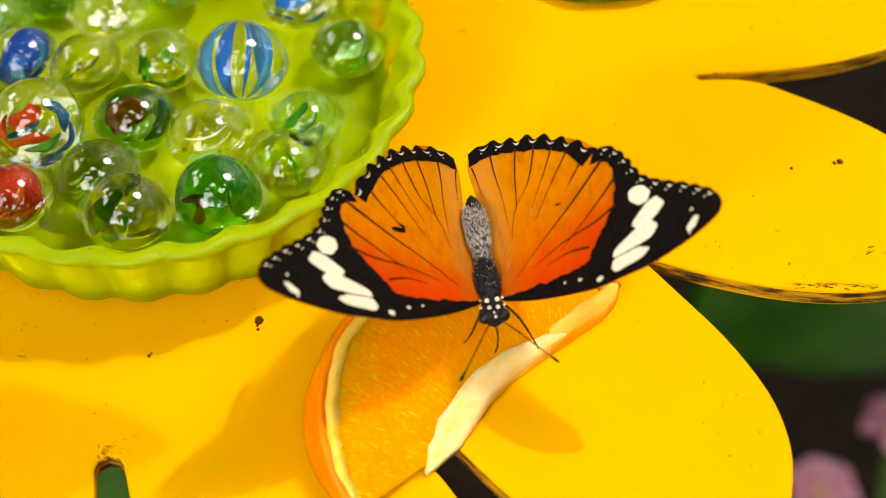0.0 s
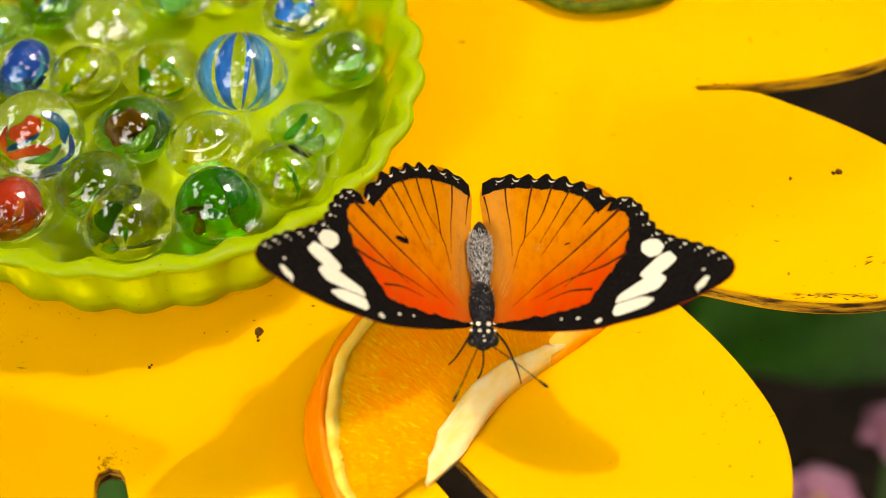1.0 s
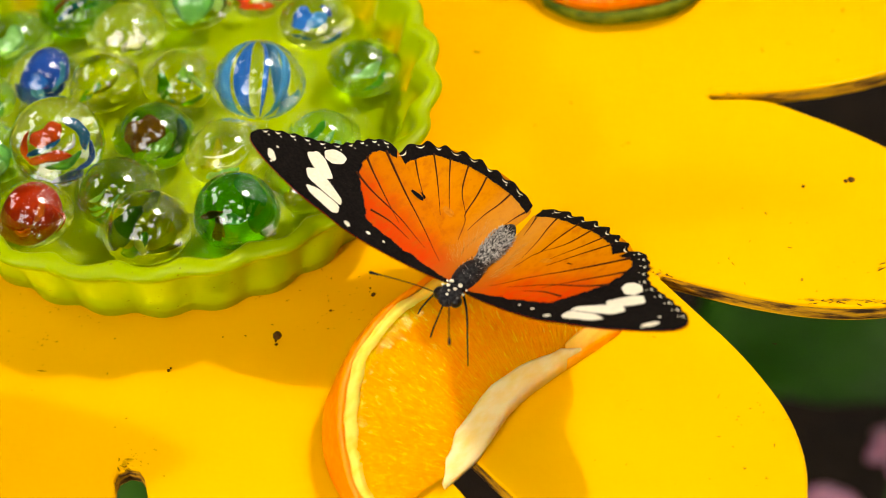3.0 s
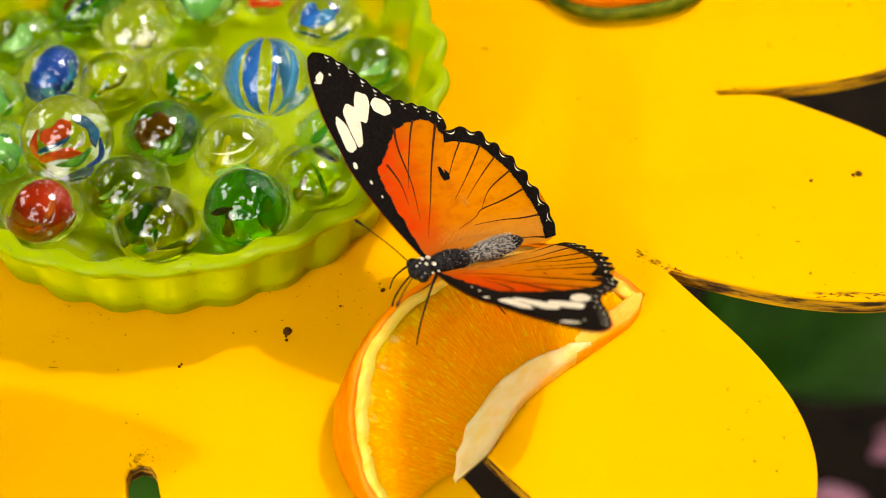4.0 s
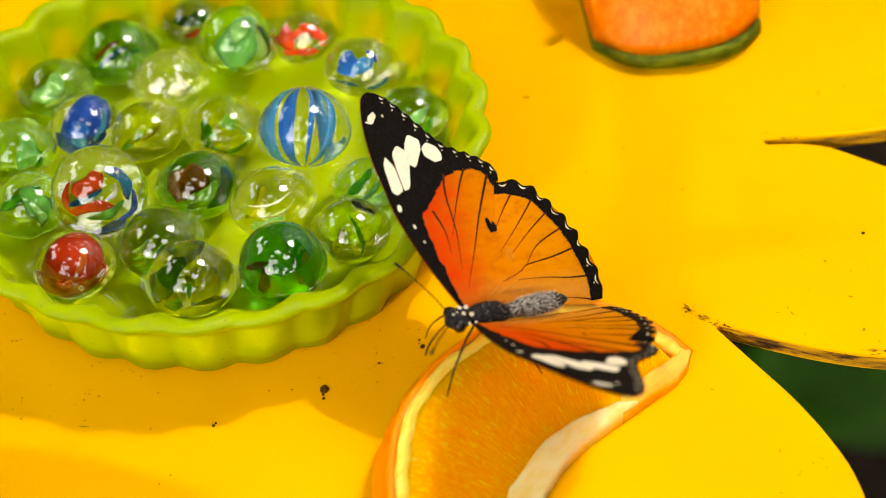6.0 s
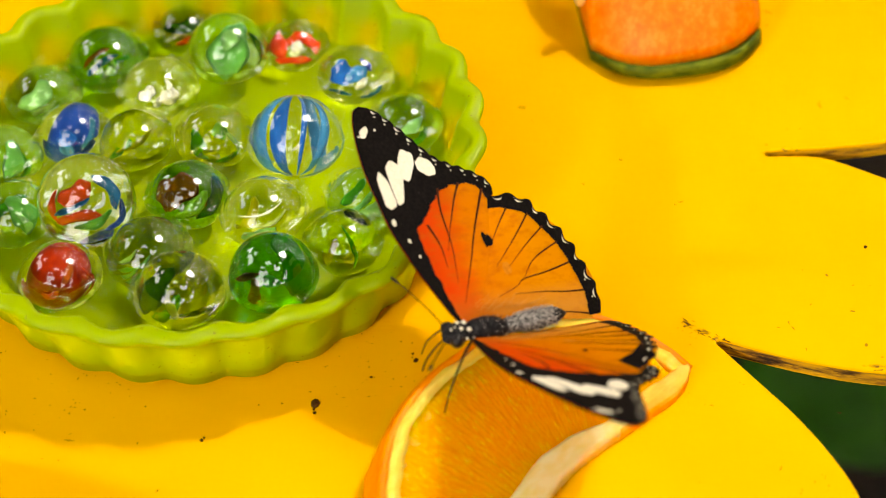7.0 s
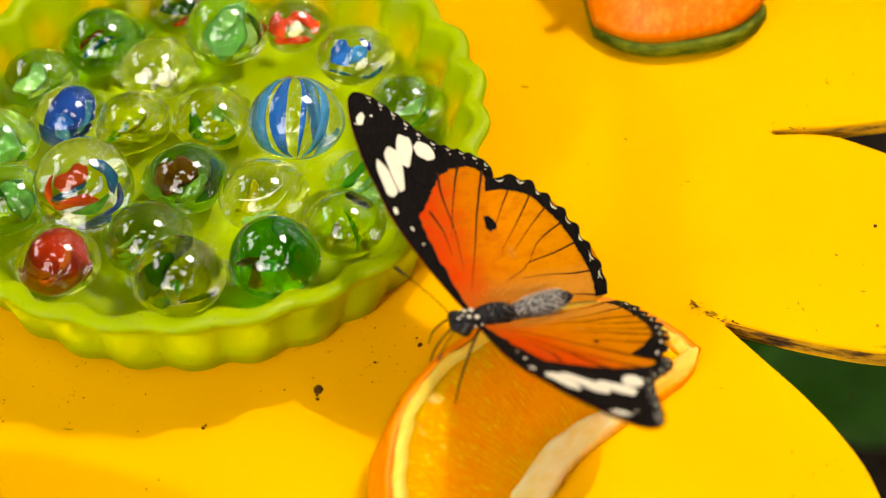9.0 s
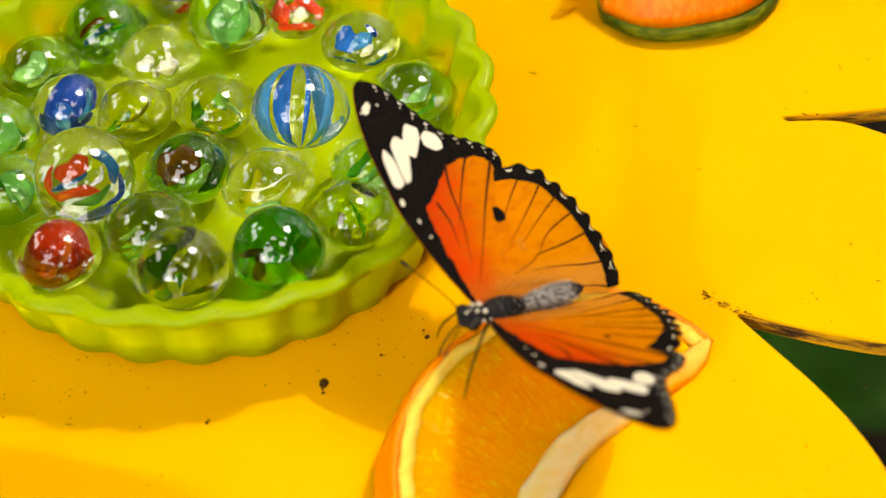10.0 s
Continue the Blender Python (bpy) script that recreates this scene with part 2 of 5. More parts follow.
def ground():
    m = material("dark_soil", (0.03, 0.018, 0.012), 0.95, Specular_IOR_Level=0.05)
    n = noise_tex(m, coords(m), 40, 6, 0.7)
    link(m, ramp(m, n.outputs[0], (0.3, (0.007, 0.004, 0.003)), (0.6, (0.020, 0.012, 0.007)), (0.8, (0.036, 0.024, 0.014))), "Base Color")
    bump(m, n.outputs[0], 1.0, 0.01)
    bm = bmesh.new()
    bmesh.ops.create_grid(bm, x_segments=60, y_segments=60, size=1.2)
    for v in bm.verts:
        v.co.z = 0.02 * noise.noise(v.co * 5)
    edge = [e for e in bm.edges if e.is_boundary]
    ring = bmesh.ops.extrude_edge_only(bm, edges=edge)["geom"]
    for v in ring:
        if isinstance(v, bmesh.types.BMVert):
            v.co.x *= 120
            v.co.y *= 120
            v.co.z = 0
    ob = new("ground", mesh_of("ground", bm, m))
    ob.location.z = -0.75
    return tagged(ob, "dark brown garden soil under the flower board", "ground", kind="structure")


def leaf_material(name, a, b):
    m = material(name, a, 0.5, Specular_IOR_Level=0.15)
    n = noise_tex(m, coords(m), 60, 4)
    link(m, ramp(m, n.outputs[0], (0.3, a), (0.7, b)), "Base Color")
    return m


LEAF = leaf_material("green_leaf", (0.018, 0.06, 0.006), (0.03, 0.10, 0.010))
BED_LEAF = leaf_material("bed_leaf", (0.022, 0.10, 0.004), (0.04, 0.15, 0.008))
STEM = leaf_material("green_stem", (0.03, 0.07, 0.012), (0.05, 0.10, 0.02))


def leaf_blade(bm, base, tip, width, droop=0.02, cup=0.15):
    """A pointed leaf with a folded midrib, from base to tip."""
    base, tip = Vector(base), Vector(tip)
    d = tip - base
    side = d.cross(Vector((0, 0, 1))).normalized()
    rows = []
    for i in range(13):
        t = i / 12
        w = width * math.sin(math.pi * min(1, t * 0.96 + 0.02)) ** 0.8
        c = base + d * t + Vector((0, 0, droop * 4 * t * (1 - t)))
        row = []
        for k in (-1, -0.6, -0.25, 0, 0.25, 0.6, 1):
            wob = 0.02 * width * math.sin(i * 2.1 + k * 3)
            row.append(bm.verts.new(c + side * w * k / 2 + Vector((0, 0, cup * w * abs(k) + wob))))
        rows.append(row)
    for a, b in zip(rows, rows[1:]):
        for k in range(6):
            bm.faces.new((a[k], a[k + 1], b[k + 1], b[k]))
    bmesh.ops.solidify(bm, geom=bm.faces[:], thickness=0.0006)


def leafy_plant(at, leaves, label):
    p = thing("leafy_plant", label, "plant", at)
    bm = bmesh.new()
    tube(bm, [(0, 0, -0.02), (0.006, 0.003, 0.10), (0.0, 0.006, 0.20)], [0.010, 0.008, 0.005])
    part("stem", bm, STEM, p)
    for tip, width, rise in leaves:
        bm = bmesh.new()
        leaf_blade(bm, (0, 0.004, 0.19), tip, width, rise)
        part("leaf", bm, BED_LEAF, p)
    return p


def shade_caster_twig():
    """An unseen leaf on a long twig, added to shade the board's corner from the sun."""
    t = thing("shade_caster_twig", "unseen leaf on a thin twig added to shade the board", "twig", (0.047, 0.014, 0.20))
    bm = bmesh.new()
    tube(bm, [SUN_FROM * d for d in (0.0, 0.3, 0.8, 1.5, 2.3)], [0.0010, 0.0013, 0.0018, 0.0024, 0.003])
    part("stem", bm, STEM, t)
    bm = bmesh.new()
    leaf_blade(bm, (0.002, 0, 0), (-0.095, 0.002, -0.004), 0.036, 0.003, 0.05)
    part("leaf", bm, LEAF, t)
    return t


def pink_flower(at, size, lean):
    petal = leaf_material("pink_petal", (0.70, 0.28, 0.45), (0.80, 0.45, 0.60))
    f = thing("pink_flower", "soft pink blossom on a thin green stem in the bed below", "flower", at, "pink flowers in the bed")
    bm = bmesh.new()
    tube(bm, [(0, 0, -0.26), (0.006, 0.0, -0.12), (0, 0, 0)], [0.004, 0.0035, 0.003])
    part("stem", bm, STEM, f)
    for k in range(6):
        a = k * math.tau / 6 + lean
        bm = bmesh.new()
        leaf_blade(bm, (0, 0, 0), (size * math.cos(a), size * math.sin(a), size * 0.35), size * 0.8, 0.006, 0.1)
        part("petal", bm, petal, f)
    bm = bmesh.new()
    ball(bm, (0, 0, 0.003), size * 0.18)
    part("flower_eye", bm, scales("flower_eye_yellow", (0.7, 0.5, 0.05), (0.8, 0.6, 0.1)), f)
    return f



SKY_HOLE = Vector((0.08, -0.66, 0.74)).normalized()
SIDE_HOLE = Vector((-0.74, 0.34, 0.58)).normalized()


def unseen_leaf_dome():
    """Unseen dome of leaves added all round; its ragged gaps shape daylight and reflections."""
    rng = random.Random(21)
    verts, faces = [], []
    while len(verts) < 5 * 27000:
        fine = len(verts) >= 5 * 10000
        az, el = rng.uniform(0, math.tau), math.asin(rng.uniform(-0.08, 1.0))
        way = Vector((math.cos(el) * math.sin(az), math.cos(el) * math.cos(az), math.sin(el)))
        near, beside = way.dot(SKY_HOLE), way.dot(SIDE_HOLE)
        zone = near > 0.74 or beside > 0.90
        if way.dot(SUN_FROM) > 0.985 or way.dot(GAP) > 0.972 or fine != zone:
            continue
        # small leaves round the gaps
        if (near > 0.80 or beside > 0.93) and noise.noise(way * 3.8) + 0.6 * noise.noise(way * 9) + 0.15 * noise.noise(way * 23) > 0.04:
            continue
        d = rng.uniform(2.2, 3.2)
        c = Vector((d * way.x, d * way.y, max(-0.72, d * way.z)))
        s = rng.uniform(0.06, 0.13) if fine else rng.uniform(0.10, 0.24)
        u = Vector((rng.gauss(0, 1), rng.gauss(0, 1), rng.gauss(0, 1))).normalized()
        w = u.orthogonal().normalized()
        k = len(verts)
        verts += [c - u * s, c - u * s * 0.2 + w * s * 0.45, c + u * s, c - u * s * 0.2 - w * s * 0.45, c + u.cross(w) * s * 0.12]
        faces += [(k, k + 1, k + 4), (k + 1, k + 2, k + 4), (k + 2, k + 3, k + 4), (k + 3, k, k + 4)]
    d = bpy.data.meshes.new("unseen_leaf_dome")
    d.from_pydata(verts, [], faces)
    d.materials.append(LEAF)
    return tagged(new("unseen_leaf_dome", d), "unseen dome of dark green leaves added to shape the daylight", "shrubs", kind="stuff")


# ---- the flower board ----
FLOWER = (-0.074, 0.058)
SLOTS = [(-82.0, 0.1078), (-55.8, 0.1180), (-29.2, 0.129), (-5.4, 0.1286)] + [(20.2 + 25.9 * k, 0.122) for k in range(10)]
PETAL = [(0.135, 0.0315), (0.145, 0.0295), (0.155, 0.0265), (0.164, 0.0225), (0.172, 0.0165), (0.178, 0.009), (0.181, 0.002),
         (0.178, -0.009), (0.172, -0.016), (0.163, -0.0205), (0.152, -0.023), (0.140, -0.0235)]


def flower_outline():
    loop = []
    for i in range(len(SLOTS)):
        (a1, r1), (a2, r2) = SLOTS[i], SLOTS[(i + 1) % len(SLOTS)]
        if a2 < a1:
            a2 += 360
        axis = radians({0: -70.2, 1: -44.6, 2: -18.8}.get(i, (a1 + a2) / 2 - 2.3))
        d, n = np.array((math.cos(axis), math.sin(axis))), np.array((-math.sin(axis), math.cos(axis)))
        ends = [np.array((r * math.cos(radians(a)), r * math.sin(radians(a)))) for a, r in ((a1, r1), (a2, r2))]
        longer = {1: 0.958, 2: 1.04, 3: 1.06}.get(i, 1.02)
        mid = [d * (0.13 + (s - 0.13) * longer) + n * w for s, w in reversed(PETAL)]
        side = [{0: 0.0026, 1: 0.0028}.get(k, 0.0007) for k in (i, (i + 1) % len(SLOTS))]
        turn = [np.array((-e[1], e[0])) / np.linalg.norm(e) for e in ends]
        loop += spline([ends[0] + turn[0] * side[0]] + mid + [ends[1] - turn[1] * side[1]], 4)
        # the rounded root of the slot
        t, w = ends[1] / np.linalg.norm(ends[1]), side[1]
        loop += [ends[1] - turn[1] * w * 0.7 - t * w * 0.7, ends[1] - t * w, ends[1] + turn[1] * w * 0.7 - t * w * 0.7]
    return [q + np.array(FLOWER) for q in loop]


def flower_board():
    b = thing("flower_board", "large bright yellow painted wooden flower board with worn edges", "feeding board")
    loop = flower_outline()
    bm = bmesh.new()
    top = [bm.verts.new((x, y, 0)) for x, y in loop]
    face = bm.faces.new(top)
    if face.normal.z < 0:
        face.normal_flip()
    low = bmesh.ops.extrude_face_region(bm, geom=[face])
    for v in low["geom"]:
        if isinstance(v, bmesh.types.BMVert):
            v.co.z = -0.0038
    bm.normal_update()
    for f in bm.faces:
        f.material_index = 0 if abs(f.normal.z) > 0.7 else 1
    rim = [e for e in bm.edges if len(e.link_faces) == 2 and abs(e.link_faces[0].normal.z - e.link_faces[1].normal.z) > 0.5]
    bmesh.ops.bevel(bm, geom=rim, offset=0.0005, segments=2, affect="EDGES", profile=0.5)
    bmesh.ops.recalc_face_normals(bm, faces=bm.faces[:])
    part("panel", bm, (YELLOW, EDGE), b, smooth=False)
    # the post that carries the board
    bm = bmesh.new()
    ring = lambda r, z: [(-0.036 + r * math.cos(k * math.tau / 20), 0.075 + r * math.sin(k * math.tau / 20), z) for k in range(20)]
    lathe(bm, [ring(0.02, -0.76), ring(0.02, -0.02), ring(0.028, -0.015), ring(0.028, -0.0038)], 20)
    part("post", bm, EDGE, b, "brown wooden post under the board")
    return b


def crumbs():
    m = scales("dark_dirt", (0.025, 0.010, 0.003), (0.16, 0.07, 0.012))
    spots = [(-34.3, -16.4, 1.0), (-34.4, -18.6, 0.35), (-34.5, -17.7, 0.3), (-53.9, -24.0, 0.38), (-53.5, -23.4, 0.25), (78.3, 19.6, 0.8), (77.2, 19.3, 0.5), (68.6, 18.2, 0.4), (57.2, -22.8, 0.25), (-16.4, -6.8, 0.55), (-16.9, -5.2, 0.25), (-24.4, -10.6, 0.3)]
    rng = random.Random(4)
    for cx, cy, n, s in ((52, -38, 12, 3.0), (46, -50, 10, 5), (34, -2.8, 10, 1.3), (-72, -8, 45, 5), (-80, -13, 25, 5), (-58, -40, 8, 4), (-59, -44, 14, 1.6), (85, 8, 10, 5), (-24, -6, 30, 4.5), (-35, -12, 16, 7), (28, -38, 6, 6), (52, 48, 5, 3), (58, 52, 6, 4), (80, -5, 12, 3), (-42, -20, 10, 12)):
        spots += [(rng.gauss(cx, s), rng.gauss(cy, s), rng.uniform(0.045, 0.13)) for _ in range(n)]
    bm = bmesh.new()
    for x, y, r in spots:
        k = rng.uniform(0.6, 1.6) if r < 0.3 else 0.9
        ball(bm, (x / 1000, y / 1000, 0.0001), r / 1000, 7, 5, (k, 1 / k, 0.3))
    # scuffs and flaked paint along the worn petal edges
    for x0, y0, x1, y1, n, wide in ((32.5, -0.2, 41.0, -6.6, 14, 0.5), (31.0, 1.0, 35.0, -1.6, 8, 0.6), (53.5, 46.2, 60.0, 46.6, 5, 0.3), (64.0, -12.4, 80.0, -13.2, 30, 0.35), (-60.5, -44.5, -58.0, -48.0, 10, 0.8), (76.0, -6.0, 84.0, -3.0, 8, 0.8)):
        turn = math.atan2(y1 - y0, x1 - x0)
        for _ in range(n):
            f = rng.random()
            x, y = x0 + (x1 - x0) * f + rng.gauss(0, wide), y0 + (y1 - y0) * f + rng.gauss(0, wide)
            a, r, k = turn + rng.gauss(0, 0.3), rng.uniform(0.04, 0.15), rng.uniform(2.0, 7.0)
            ball(bm, (x / 1000, y / 1000, 0.00008), r / 1000, 8, 4, (k, 1, 0.25), a)
    for v in bm.verts:
        v.co += Vector((noise.noise(v.co * 3000), noise.noise(v.co * 3000 + Vector((9, 0, 0))), 0)) * 0.0002
    return tagged(new("dirt_crumbs", mesh_of("dirt_crumbs", bm, m)), "dark specks of dirt scattered on the yellow board", "dirt", kind="stuff")


# ---- the lime bowl with marbles ----
BOWL = (-0.0566, 0.0347)
LOBES, CREASE = 26, radians(-95.6)


def lobe(a):
    return (math.sin(LOBES / 2 * (a - CREASE)) ** 2 + 0.09) ** 0.5 - 0.72


def bowl():
    b = thing("scalloped_bowl", "lime green plastic bowl with scalloped rim on the yellow board", "bowl", (*BOWL, 0))
    n = LOBES * 12
    prof = [(0.0, 0.0004, 0.0), (0.030, 0.0004, 0.0), (0.0438, 0.0001, 0.7), (0.0455, 0.0006, 1.0), (0.0464, 0.004, 1.1), (0.0492, 0.0140, 1.25), (0.0501, 0.0160, 1.3), (0.0512, 0.0170, 1.3),
            (0.0527, 0.0176, 1.2), (0.0537, 0.0183, 1.1), (0.0542, 0.0193, 1.1), (0.0540, 0.0201, 1.15), (0.0532, 0.0205, 1.35), (0.0517, 0.0206, 1.8), (0.0509, 0.0203, 1.95), (0.0503, 0.0192, 1.9),
            (0.0490, 0.0140, 1.7), (0.0471, 0.0070, 1.4), (0.0452, 0.0036, 1.0), (0.0430, 0.0026, 0.4), (0.030, 0.0024, 0.0)]
    rings = []
    for r, z, amp in prof[1:]:
        ring = []
        for k in range(n):
            a = k * math.tau / n
            rr = r + amp * 0.0018 * lobe(a)
            ring.append((rr * math.cos(a), rr * math.sin(a), z + (0.0009 * (lobe(a) - 0.1) if z > 0.0180 else 0.0)))
        rings.append(ring)
    bm = bmesh.new()
    lathe(bm, rings, n)
    bmesh.ops.recalc_face_normals(bm, faces=bm.faces[:])
    part("shell", bm, LIME, b)
    return b


def blade(bm, r, cx, cz, length, width, turn, bow=0.0, depth=-0.1, thick=0.05):
    """A curved coloured glass leaf inside a marble: its middle, half length and width in radii, turned clockwise from upright, bent sideways by bow."""
    n, rows, a = 12, [], radians(turn)
    for i in range(n + 1):
        t = -1 + 2 * i / n
        w = width * math.sqrt(max(0.015, 1 - abs(t) ** 2.4)) * (1 + 0.18 * math.sin(5 * t + cx * 9))
        off = bow * (1 - t * t) - 0.35 * bow * t
        ring = []
        for k in range(8):
            q = k * math.tau / 8
            u, v = off + w * math.cos(q), t * length
            y = depth - 0.3 + thick * math.sin(q) + 0.25 * width * math.cos(q) * t + 0.12 * math.cos(2.6 * t)
            x, z = cx + u * math.cos(a) + v * math.sin(a), cz - u * math.sin(a) + v * math.cos(a)
            far = math.sqrt(x * x + y * y + z * z) / 0.9
            ring.append(tuple(r * c / max(1.0, far) for c in (x, y, z)))
        rows.append(ring)
    lathe(bm, rows, 8)


def band(bm, r, turn, half, lean=0.0, z0=-0.86, z1=0.9):
    """A coloured band laid just under the surface of a marble, from pole to pole."""
    n, rows = 18, []
    for i in range(n + 1):
        s = z0 + (z1 - z0) * i / n
        c = math.sqrt(max(0.0, 1 - s * s))
        w = half * (0.35 + 0.65 * math.sqrt(max(0, 1 - (i / n * 2 - 1) ** 2)))
        row = []
        for rr in (0.93, 0.87):
            for a in ((-w, 0, w) if rr > 0.9 else (w, 0, -w)):
                t = turn + lean * s + a
                row.append((rr * r * c * math.cos(t), rr * r * c * math.sin(t), rr * r * s))
        rows.append(row)
    lathe(bm, rows, 6)


def core_paint(name, c):
    m = material(name, c, 0.5, Specular_IOR_Level=0.15)
    n = noise_tex(m, coords(m, (300, 300, 120)), 1.0, 3)
    d = tuple(x * 0.7 for x in c)
    link(m, ramp(m, n.outputs[0], (0.3, d), (0.65, c)), "Base Color")
    return m


